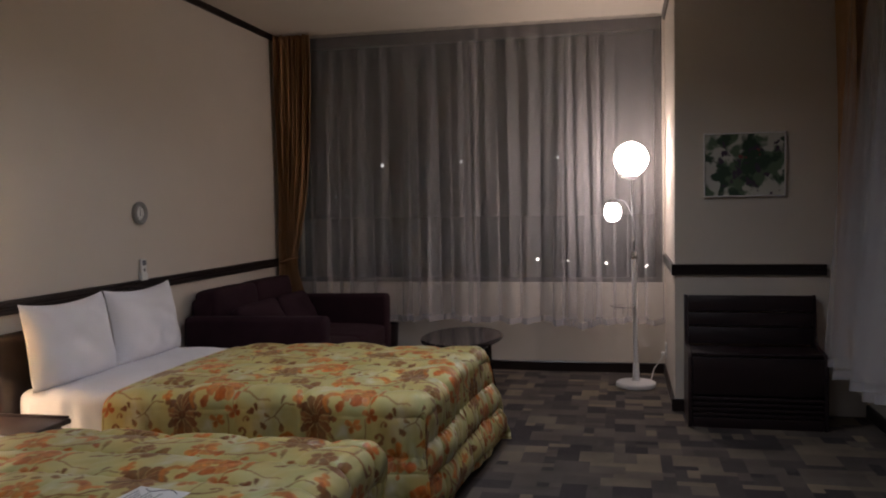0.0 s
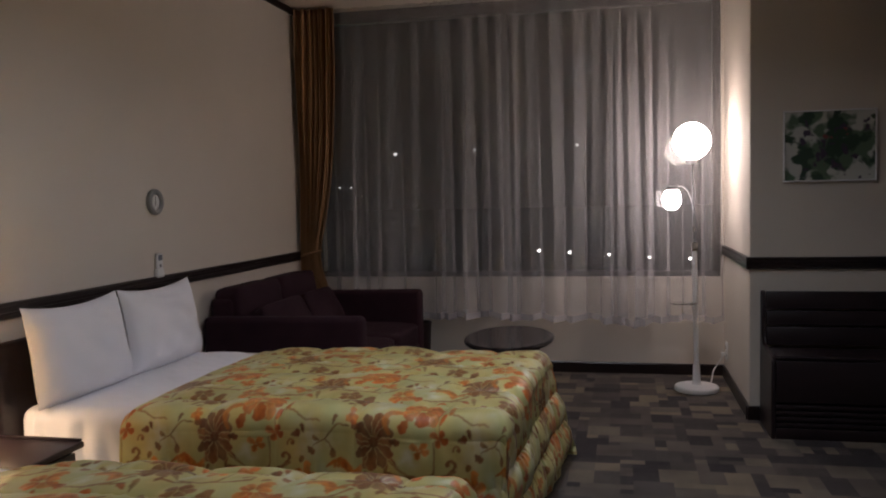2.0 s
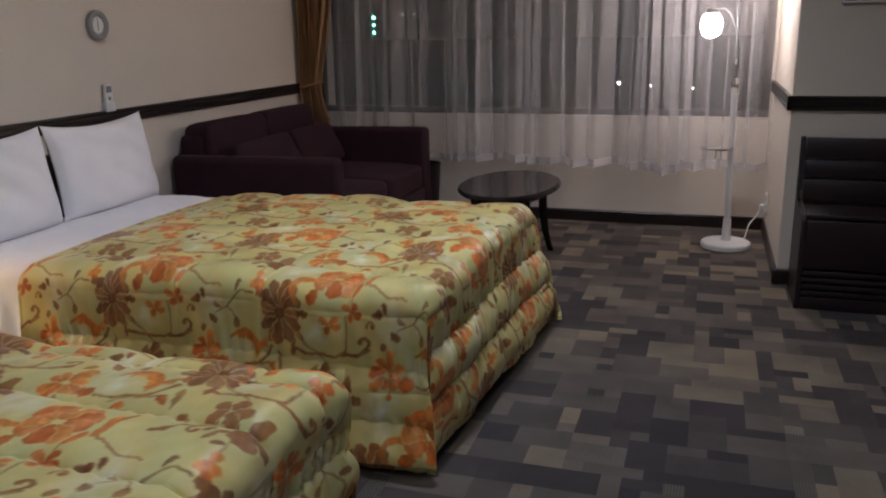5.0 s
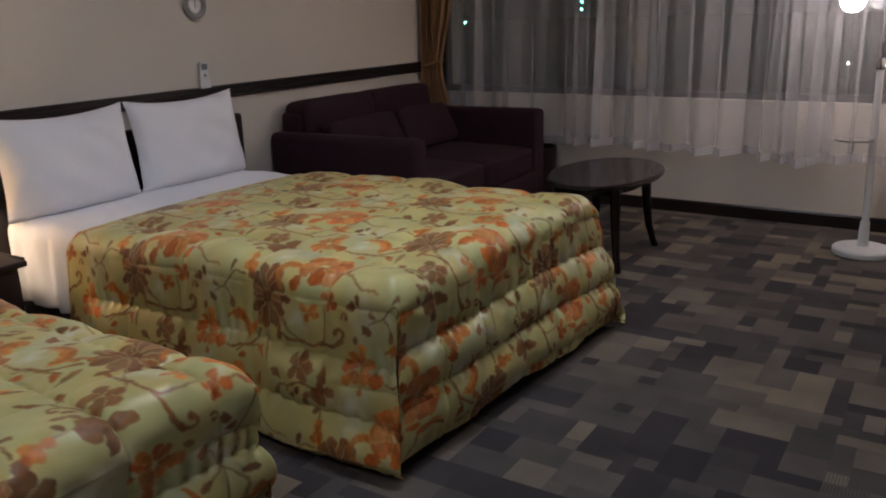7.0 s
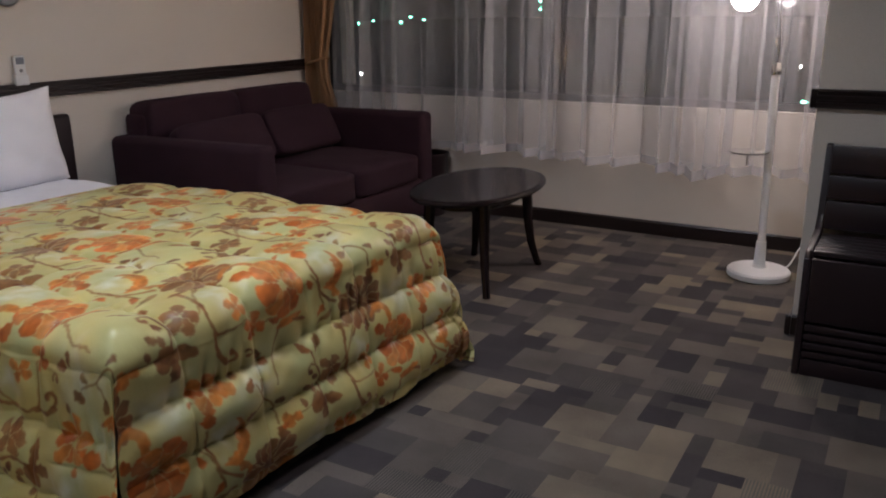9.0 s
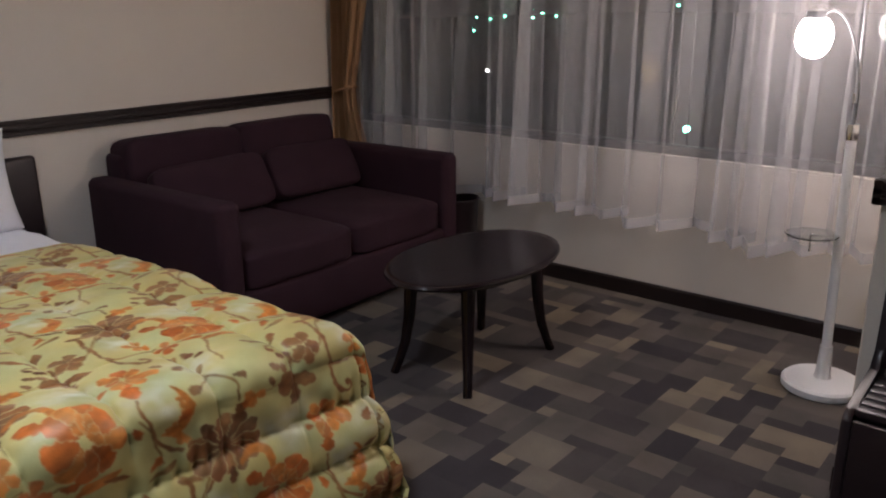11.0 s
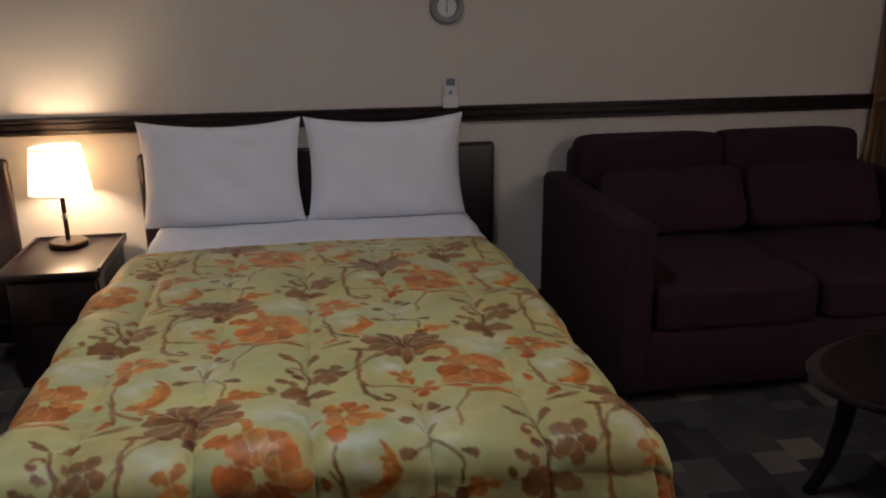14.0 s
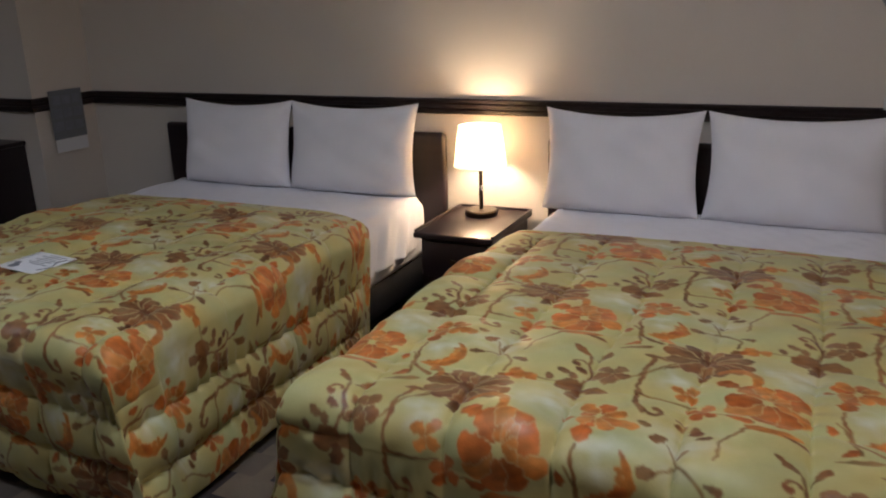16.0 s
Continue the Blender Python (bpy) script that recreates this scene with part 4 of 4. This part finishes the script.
BED_B, BED_A = -2.62, -4.46
bed(BED_B, 1.367, 0.585, 0.03, 0.485, "dark-framed double bed made up beside the sofa")
bed(BED_A, 1.51, 0.655, -0.02, 0.460, "dark-framed double bed made up beside the nightstand")
bed_sheet(BED_B, 0.53, 0.16, 0.70, 0.488, 0.34, 0.0, 3, "white sheet turned down over the quilt's edge")
bed_sheet(BED_A, 0.60, 0.16, 0.625, 0.484, 0.25, 0.34, 6, "white sheet hanging over the mattress beside the nightstand")
comforter(-2.640, 0.618, 0.575, 1.940, 0.520, 2, (1.785, -2.885), 0.0, (0.055, 0.04, 0.015, 0.08), "puffy yellow-green quilt printed with orange and brown flowers")
comforter(-4.445, 0.695, 0.560, 1.880, 0.512, 7, (1.645, -3.85), 0.24, (0.0, 0.0, -0.045, -0.045), "puffy flowered quilt with a paper card lying on it")
for y, w in ((-2.955, 0.585), (-2.355, 0.60)):
    pillow(y, 0.185, 0.487, w, 0.385, 9, int(-y * 10), "plump white pillow standing against the dark headboard")
for y, w in ((-4.71, 0.60), (-4.105, 0.625)):
    pillow(y, 0.185, 0.487, w, 0.385, 9, int(-y * 10), "plump white pillow standing against the dark headboard")


def bed_card():
    root = thing("notice_card", (1.508, -4.460, 0.533), "white printed card lying on the flowered quilt", "card")
    root.rotation_euler = (0, radians(1), radians(-6))
    part("sheet_of_paper", box(-0.077, 0.077, -0.092, 0.092, 0.0, 0.0014), PAPER, root, smooth=False)
    for k in range(7):
        part("text_line", box(-0.062 + 0.012 * k, -0.0585 + 0.012 * k, -0.02 - 0.02 * (k % 2), 0.062 - 0.012 * (k % 3), 0.0016, 0.0019), INK, root, smooth=False)
    part("heading_bar", box(-0.068, 0.048, -0.083, -0.079, 0.0016, 0.0019), INK, root, smooth=False)
    part("picture_line", tube([(-0.05 + 0.10 * t, 0.078 - 0.012 * math.sin(7 * t), 0.0017) for t in np.linspace(0, 1, 13)], 0.0016, 6), INK, root)
    emblem = lathe([(0, 0.0016), (0.017, 0.0016), (0.017, 0.0020), (0, 0.0020)], 20, (0.048, -0.045, 0))
    lathe([(0, 0.0016), (0.011, 0.0016), (0.011, 0.0021), (0, 0.0021)], 16, (0.026, -0.058, 0), emblem)
    part("emblem", emblem, INK, root)


bed_card()


# ---- nightstand and table lamp ----
def nightstand():
    root = thing("nightstand", (0.26, -3.515, 0.0), "dark stained wooden nightstand between the beds", "nightstand")
    part("body", box(-0.225, 0.18, -0.148, 0.148, 0.0, 0.398, 0.004), DARKWOOD, root)
    part("drawer_front", box(0.181, 0.196, -0.14, 0.14, 0.24, 0.385, 0.004), DARKWOOD, root)
    part("top", box(-0.235, 0.215, -0.165, 0.165, 0.398, 0.42, 0.006, 3), DARKWOOD, root, "polished dark top")
    for x0, x1, y0, y1 in ((-0.235, -0.222, -0.150, 0.150), (-0.235, 0.205, -0.165, -0.152), (-0.235, 0.205, 0.152, 0.165)):
        part("raised_edge", box(x0, x1, y0, y1, 0.4195, 0.429, 0.003), DARKWOOD, root)
    bm = lathe([(0, 0), (0.008, 0.0), (0.008, 0.01), (0.014, 0.014), (0.014, 0.02), (0, 0.022)], 14)
    bmesh.ops.transform(bm, matrix=pose(0.196, 0, 0.31, 0, 90, 0), verts=bm.verts)
    part("knob", bm, BRONZE, root)


nightstand()


def table_lamp():
    root = thing("table_lamp", (0.145, -3.53, 0.42), "lit table lamp with a cream fabric shade on the nightstand", "lamp")
    part("base", lathe([(0, 0), (0.066, 0), (0.068, 0.004), (0.068, 0.018), (0.062, 0.024), (0, 0.026)], 36), BRONZE, root, "round dark bronze base")
    part("stem", tube([(0, 0, 0.02), (0, 0, 0.24)], 0.0085, 14), BRONZE, root)
    part("collar", lathe([(0, 0.10), (0.011, 0.10), (0.012, 0.105), (0.012, 0.125), (0, 0.13)], 14), CHROME, root)
    part("socket", lathe([(0, 0.212), (0.014, 0.212), (0.014, 0.238), (0, 0.238)], 14), BRONZE, root)
    bm = bmesh.new()
    bmesh.ops.create_icosphere(bm, subdivisions=3, radius=0.040)
    bmesh.ops.translate(bm, verts=bm.verts, vec=(0, 0, 0.276))
    part("bulb", bm, BULBGLOW, root, "lit warm bulb")
    shade = part("shade", lathe([(0.107, 0.206), (0.086, 0.366)], 48), SHADECLOTH, root, "cream fabric shade")
    for rr, zz in ((0.107, 0.206), (0.086, 0.366)):
        part("rim", tube([(rr * math.cos(t), rr * math.sin(t), zz) for t in np.linspace(0, 2 * math.pi, 41)], 0.0022, 6), WHITEPAINT, shade)


table_lamp()


# ---- sofa corner ----
def cushion(w, d, h, seed, puff=0.03, square=9):
    """A soft cushion, w by d by h, its faces swelling; square: how sharp its edges are."""
    bm = box(-w / 2, w / 2, -d / 2, d / 2, 0, h, 0.0)
    bmesh.ops.subdivide_edges(bm, edges=bm.edges[:], cuts=13, use_grid_fill=True)
    for v in bm.verts:
        x, y, z = v.co.x / (w / 2), v.co.y / (d / 2), (v.co.z - h / 2) / (h / 2)
        big = max(abs(x), abs(y), abs(z))
        q = Vector((x, y, z))
        e = (abs(x) ** square + abs(y) ** square + abs(z) ** square) ** (1 / square)
        q = q / max(e, 1e-6) * big
        q.z += puff / h * 2 * (1 - q.x**2) * (1 - q.y**2) * (1 if q.z > 0 else -0.2) * abs(q.z)
        q.z += 0.010 / h * noise.noise(Vector((q.x * 2 + seed, q.y * 2, q.z)))
        v.co = Vector((q.x * w / 2, q.y * d / 2, h / 2 + q.z * h / 2))
    return bm


def sofa():
    y0, y1 = -1.70, -0.285
    root = thing("sofa", (0.0, (y0 + y1) / 2, 0.0), "dark brown fabric two-seat sofa against the wall", "sofa")
    hw = (y1 - y0) / 2
    for s in (-1, 1):
        for x in (0.12, 0.88):
            part("foot", lathe([(0, 0), (0.02, 0), (0.024, 0.04), (0, 0.04)], 12, (x, s * (hw - 0.08), 0)), DARKWOOD, root)
    part("base", box(0.05, 0.945, -hw + 0.03, hw - 0.03, 0.035, 0.25, 0.022, 3), SOFACLOTH, root)
    for s in (-1, 1):
        bm = box(0.03, 0.958, -0.055, 0.055, 0.035, 0.610, 0.034, 5)
        for v in bm.verts:
            v.co.y += s * (hw - 0.055)
            if v.co.z > 0.4:
                v.co.z += 0.012 * (v.co.x - 0.5)
        part("arm", bm, SOFACLOTH, root)
    part("back", box(0.03, 0.17, -hw + 0.095, hw - 0.095, 0.24, 0.70, 0.03, 3), SOFACLOTH, root)
    w = hw - 0.112
    for s in (-1, 1):
        bm = cushion(0.76, w - 0.004, 0.15, 3 + s, 0.022, 11)
        bmesh.ops.translate(bm, verts=bm.verts, vec=(0.575, s * w / 2, 0.245))
        part("seat_cushion", bm, SOFACLOTH, root)
        bm = cushion(0.40, w + 0.002, 0.17, 6 + s, 0.020, 10)
        bmesh.ops.transform(bm, matrix=pose(0.055, s * w / 2, 0.55, 0, 84, 0), verts=bm.verts)
        part("back_cushion", bm, SOFACLOTH, root)
    return root


sofa()
for y, turn in ((-1.275, 2), (-0.695, -3)):
    bm = cushion(0.255, 0.57, 0.085, int(y * 9), 0.034, 8)
    ob = part("throw_cushion", bm, SOFACLOTH)
    ob.matrix_world = pose(0.315, y, 0.508, turn, 62, 0)
    tagged(ob, "dark brown fabric cushion leaning on the sofa back", "cushion", "sofa cushions")


def waste_bin():
    root = thing("waste_bin", (0.875, -0.19, 0.0), "dark brown waste bin beside the sofa", "bin")
    part("bucket", lathe([(0, 0), (0.085, 0), (0.09, 0.01), (0.108, 0.355), (0.110, 0.36), (0.105, 0.36), (0.086, 0.014), (0, 0.012)], 32), DARKWOOD, root)
    part("rim", tube([(0.109 * math.cos(t), 0.109 * math.sin(t), 0.36) for t in np.linspace(0, 2 * math.pi, 37)], 0.004, 8), DARKWOOD, root)


waste_bin()


def coffee_table():
    root = thing("coffee_table", (1.665, -1.095, 0.0), "oval dark stained coffee table with curved splayed legs", "table")
    a, b = 0.26, 0.415
    bm = lathe([(0, 0.398), (0.955, 0.398), (0.985, 0.404), (1.0, 0.412), (0.99, 0.420), (0.965, 0.424), (0.90, 0.422), (0, 0.422)], 72)
    for v in bm.verts:
        v.co.x *= a
        v.co.y *= b
    part("tabletop", bm, LACQUER, root, "polished oval top with a rounded rim")
    bm = lathe([(0.60, 0.355), (0.64, 0.355), (0.64, 0.398), (0.60, 0.398)], 56)
    for v in bm.verts:
        v.co.x *= a
        v.co.y *= b
    part("apron", bm, LACQUER, root)
    for sx in (-1, 1):
        for sy in (-1, 1):
            foot = (sx * 0.168, sy * 0.268)
            top = (sx * 0.125, sy * 0.21)
            pts = [(top[0] + (foot[0] - top[0]) * k, top[1] + (foot[1] - top[1]) * k, 0.398 * (1 - t)) for t, k in ((0, 0.0), (0.2, 0.12), (0.45, 0.22), (0.7, 0.45), (0.88, 0.78), (1.0, 1.05))]
            part("leg", tube(pts, [0.026, 0.025, 0.022, 0.019, 0.017, 0.017], 10), LACQUER, root)


coffee_table()


# ---- floor lamp ----
def floor_lamp():
    x, y = 2.765, -0.52
    root = thing("floor_lamp", (x, y, 0.0), "white floor lamp with a lit globe and a small reading light", "lamp")
    part("base", lathe([(0, 0), (0.128, 0), (0.134, 0.006), (0.134, 0.026), (0.126, 0.034), (0.03, 0.042), (0.024, 0.06), (0, 0.06)], 48), WHITEPAINT, root, "round white base")
    part("foot_tube", tube([(0, 0, 0.03), (0, 0, 0.16)], [0.026, 0.021], 20), WHITEPAINT, root)
    part("pole", tube([(0, 0, 0.15), (-0.012, 0, 0.90)], 0.0165, 18), WHITEPAINT, root)
    part("upper_pole", tube([(-0.012, 0, 0.90), (-0.024, 0, 1.45)], 0.0062, 12), STEEL, root, "thin steel upper tube")
    part("joint", lathe([(0, 0.88), (0.02, 0.88), (0.022, 0.90), (0.018, 0.93), (0, 0.935)], 16, (-0.012, 0, 0)), CHROME, root)
    part("globe", lathe([(0, 1.445)] + [(0.114 * math.sin(math.pi * k / 24), 1.559 - 0.114 * math.cos(math.pi * k / 24)) for k in range(1, 24)] + [(0, 1.673)], 40, (-0.026, 0, 0)), GLOBEGLOW, root, "lit opal glass globe")
    part("globe_holder", lathe([(0, 1.42), (0.03, 1.42), (0.045, 1.445), (0.03, 1.455), (0, 1.455)], 24, (-0.025, 0, 0)), WHITEPAINT, root)
    neck = curve_points([(-0.012, 0, 0.92), (-0.004, -0.025, 1.02), (-0.018, -0.05, 1.15), (-0.055, -0.06, 1.25), (-0.10, -0.06, 1.285), (-0.14, -0.055, 1.26)], 6)
    part("gooseneck", tube(neck, 0.0042, 10), STEEL, root, "curved flexible arm")
    cup = part("reading_shade", lathe([(0.030, 0.052), (0.036, 0.050), (0.047, 0.034), (0.054, 0.014), (0.056, -0.004), (0.054, -0.022), (0.048, -0.042), (0.037, -0.058), (0.022, -0.068), (0, -0.072)], 36, (-0.15, -0.055, 1.208)), SPOTGLOW, root, "small lit frosted cup")
    part("shade_holder", lathe([(0, 0.046), (0.030, 0.046), (0.030, 0.075), (0.012, 0.082), (0, 0.082)], 20, (-0.15, -0.055, 1.208)), STEEL, root)
    part("tray", lathe([(0, 0.556), (0.083, 0.556), (0.086, 0.559), (0.083, 0.562), (0, 0.562)], 36, (-0.085, -0.045, 0)), GLASS, root, "round clear glass tray")
    part("tray_bracket", tube([(-0.008, 0, 0.55), (-0.05, -0.03, 0.552), (-0.085, -0.045, 0.553)], 0.005, 8), CHROME, root)
    part("tray_pin", tube([(-0.085, -0.045, 0.553), (-0.085, -0.045, 0.50)], 0.004, 8), CHROME, root)
    part("switch", lathe([(0, 1.0), (0.009, 1.0), (0.009, 1.03), (0, 1.03)], 12, (-0.016, -0.014, 0)), CHROME, root)
    cord = curve_points([(0.05, 0.06, 0.035), (0.10, 0.16, 0.012), (0.13, 0.28, 0.07), (0.16, 0.33, 0.10), (0.205, 0.30, 0.19)], 6)
    part("cord", tube(cord, 0.0035, 8), WHITEPLASTIC, root, "white power cord")
    return root


floor_lamp()


def outlet():
    root = thing("wall_outlet", (PIL_X - 0.004, -0.22, 0.20), "white power outlet on the pillar's side", "outlet")
    part("plate", box(-0.006, 0.004, -0.035, 0.035, -0.058, 0.058, 0.003), WHITEPLASTIC, root)
    for z in (-0.022, 0.022):
        part("socket", box(-0.008, -0.005, -0.014, 0.014, z - 0.012, z + 0.012, 0.001), GREYPLASTIC, root)
    part("plug", box(-0.035, -0.008, -0.012, 0.012, -0.034, -0.010, 0.004), WHITEPLASTIC, root)


outlet()


# ---- luggage bench and picture ----
def bench():
    x0, x1 = 3.035, 3.765
    root = thing("luggage_bench", (x0, PIL_Y, 0.0), "dark stained slatted luggage bench against the pillar", "bench")
    w = x1 - x0
    yb, yf = -0.026, -0.365
    # side cheeks in one profile
    for k in (0.0, w - 0.022):
        bm = bmesh.new()
        prof = [(yb, 0.0), (yf, 0.0), (yf, 0.395), (yf + 0.03, 0.415), (yb - 0.085, 0.43), (yb - 0.05, 0.47), (yb - 0.022, 0.705), (yb, 0.712)]
        a = [bm.verts.new((k, p, z)) for p, z in prof]
        b = [bm.verts.new((k + 0.022, p, z)) for p, z in prof]
        bm.faces.new(a)
        bm.faces.new(b[::-1])
        for j in range(len(prof)):
            i = (j + 1) % len(prof)
            bm.faces.new((a[j], a[i], b[i], b[j]))
        bmesh.ops.bevel(bm, geom=bm.edges[:], offset=0.003, segments=1, affect="EDGES")
        part("side_panel", bm, DARKWOOD, root)
    for z0, z1 in ((0.43, 0.525), (0.532, 0.61), (0.617, 0.71)):
        bm = box(0.023, w - 0.023, -0.012, 0.012, z0, z1, 0.004)
        for v in bm.verts:
            v.co.y += yb - 0.030 - (0.71 - v.co.z) * 0.10
        part("back_board", bm, DARKWOOD, root)
    for k in range(6):
        y1 = yb - 0.075 - k * 0.041
        part("seat_slat", box(0.023, w - 0.023, y1 - 0.036, y1, 0.398, 0.418, 0.005), DARKWOOD, root)
    part("front_panel", box(0.023, w - 0.023, yf + 0.002, yf + 0.02, 0.185, 0.396, 0.004), DARKWOOD, root)
    for k in range(4):
        part("front_slat", box(0.023, w - 0.023, yf + 0.002, yf + 0.018, 0.062 + 0.030 * k, 0.085 + 0.030 * k, 0.005), DARKWOOD, root)
    part("plinth", box(0.023, w - 0.023, yf + 0.004, yf + 0.02, 0.0, 0.057, 0.004), DARKWOOD, root)
    part("inner_panel", box(0.024, w - 0.024, yf + 0.05, yf + 0.06, 0.0, 0.39), DARKPLASTIC, root, smooth=False)


bench()


def picture():
    root = thing("picture", (3.378, PIL_Y, 1.472), "small framed green flower watercolour on the pillar", "picture")
    w, h = 0.228, 0.187
    for a in ((-w, w, h - 0.008, h), (-w, w, -h, -h + 0.008), (-w, -w + 0.008, -h + 0.008, h - 0.008), (w - 0.008, w, -h + 0.008, h - 0.008)):
        part("frame_bar", box(a[0], a[1], -0.02, -0.002, a[2], a[3], 0.002), WHITEPAINT, root)
    part("print", box(-w + 0.008, w - 0.008, -0.010, -0.003, -h + 0.008, h - 0.008), PICTURE, root, "green and violet flower print", smooth=False)


picture()


# ---- wall clock, remote control, calendar, cabinet ----
def wall_clock():
    root = thing("wall_clock", (0.0, -2.088, 1.25), "round grey wall clock above the bed", "clock")
    turn = pose(0, 0, 0, 0, 90, 0)

    def round_part(name, profile, m, label=""):
        bm = lathe(profile, 40)
        bmesh.ops.transform(bm, matrix=turn, verts=bm.verts)
        part(name, bm, m, root, label)
    round_part("rim", [(0.036, 0.0), (0.062, 0.0), (0.066, 0.010), (0.064, 0.022), (0.056, 0.028), (0.046, 0.026), (0.038, 0.018), (0.036, 0.0)], GREYPLASTIC, "broad grey plastic rim")
    round_part("dial", [(0, 0.001), (0.038, 0.001), (0.038, 0.014), (0, 0.014)], WHITEPLASTIC, "white dial")
    for k in range(12):
        t = 2 * math.pi * k / 12
        part("hour_mark", box(0.0142, 0.0152, 0.031 * math.sin(t) - 0.0014, 0.031 * math.sin(t) + 0.0014, 0.031 * math.cos(t) - 0.0014, 0.031 * math.cos(t) + 0.0014), DARKPLASTIC, root, smooth=False)
    part("minute_pointer", box(0.0155, 0.0165, -0.0012, 0.0012, -0.006, 0.028), DARKPLASTIC, root, smooth=False)
    part("hour_pointer", box(0.0145, 0.0155, -0.0016, 0.0016, -0.020, 0.005), DARKPLASTIC, root, smooth=False)


wall_clock()


def remote_control():
    root = thing("remote_control", (0.0, -2.077, 0.93), "white remote control in its holder on the wall", "remote")
    part("holder", box(0.002, 0.026, -0.030, 0.030, -0.062, -0.02, 0.004), WHITEPLASTIC, root)
    part("handset", box(0.006, 0.022, -0.025, 0.025, -0.055, 0.060, 0.005, 3), WHITEPLASTIC, root)
    part("display", box(0.0222, 0.0232, -0.018, 0.018, 0.024, 0.052, 0.0), INK, root, "dark display", smooth=False)
    part("button", lathe([(0, 0), (0.008, 0), (0.007, 0.003), (0, 0.003)], 14), GREYPLASTIC, root).matrix_local = pose(0.0222, 0, -0.002, 0, 90, 0)


remote_control()


def calendar():
    root = thing("wall_calendar", (0.20, -5.768, 0.0), "dark photo calendar hanging over the chair rail", "calendar")
    part("photo", box(-0.10, 0.10, 0.024, 0.027, 0.66, 0.90), CALENDAR, root, "dark grey photo", smooth=False)
    for z in (0.70, 0.765, 0.83):
        for x in (-0.085, -0.025, 0.035):
            part("small_photo", box(x, x + 0.05, 0.027, 0.0282, z, z + 0.045, 0), INK, root, smooth=False)
    part("month_sheet", box(-0.10, 0.095, 0.023, 0.0255, 0.595, 0.659), PAPER, root, "pale lower sheet", smooth=False)


calendar()


def cabinet():
    root = thing("cabinet", (0.375, -5.87, 0.0), "low dark stained cabinet against the jutting wall", "cabinet")
    part("body", box(0.0, 0.44, -0.60, 0.0, 0.04, 0.645, 0.004), DARKWOOD, root)
    part("top", box(0.0, 0.46, -0.61, 0.01, 0.646, 0.668, 0.005), DARKWOOD, root)
    part("plinth", box(0.01, 0.42, -0.59, -0.01, 0.0, 0.039), DARKWOOD, root, smooth=False)
    part("door", box(0.441, 0.456, -0.59, -0.01, 0.05, 0.635, 0.004), DARKWOOD, root)


cabinet()


def fill_light(x, y, r):
    """An unseen surface-mounted can added for fill: white outside, dark baffle inside, the lit diffuser set back in it.
    """
    root = thing("added_ceiling_can", (x, y, ROOM_H), "unseen round ceiling can with a recessed diffuser, added as fill light", "lamp", "ceiling downlights")
    part("can", lathe([(r + 0.008, -0.002), (r + 0.018, -0.002), (r + 0.018, -0.096), (r + 0.014, -0.10), (r + 0.008, -0.096)], 40), WHITEPAINT, root)
    part("baffle", lathe([(r + 0.002, -0.004), (r + 0.007, -0.004), (r + 0.007, -0.098), (r + 0.002, -0.098), (r + 0.002, -0.004)], 40), DARKPLASTIC, root, "dark inner baffle")
    part("diffuser", lathe([(0, -0.022), (r, -0.022), (r, -0.012), (0, -0.012)], 40), FILLGLOW, root, "lit diffuser")


# places assumed; they supply the room's ambient light from above
for x, y, r in ((1.93, -2.92, 0.15), (2.5, -5.1, 0.130)):
    fill_light(x, y, r)
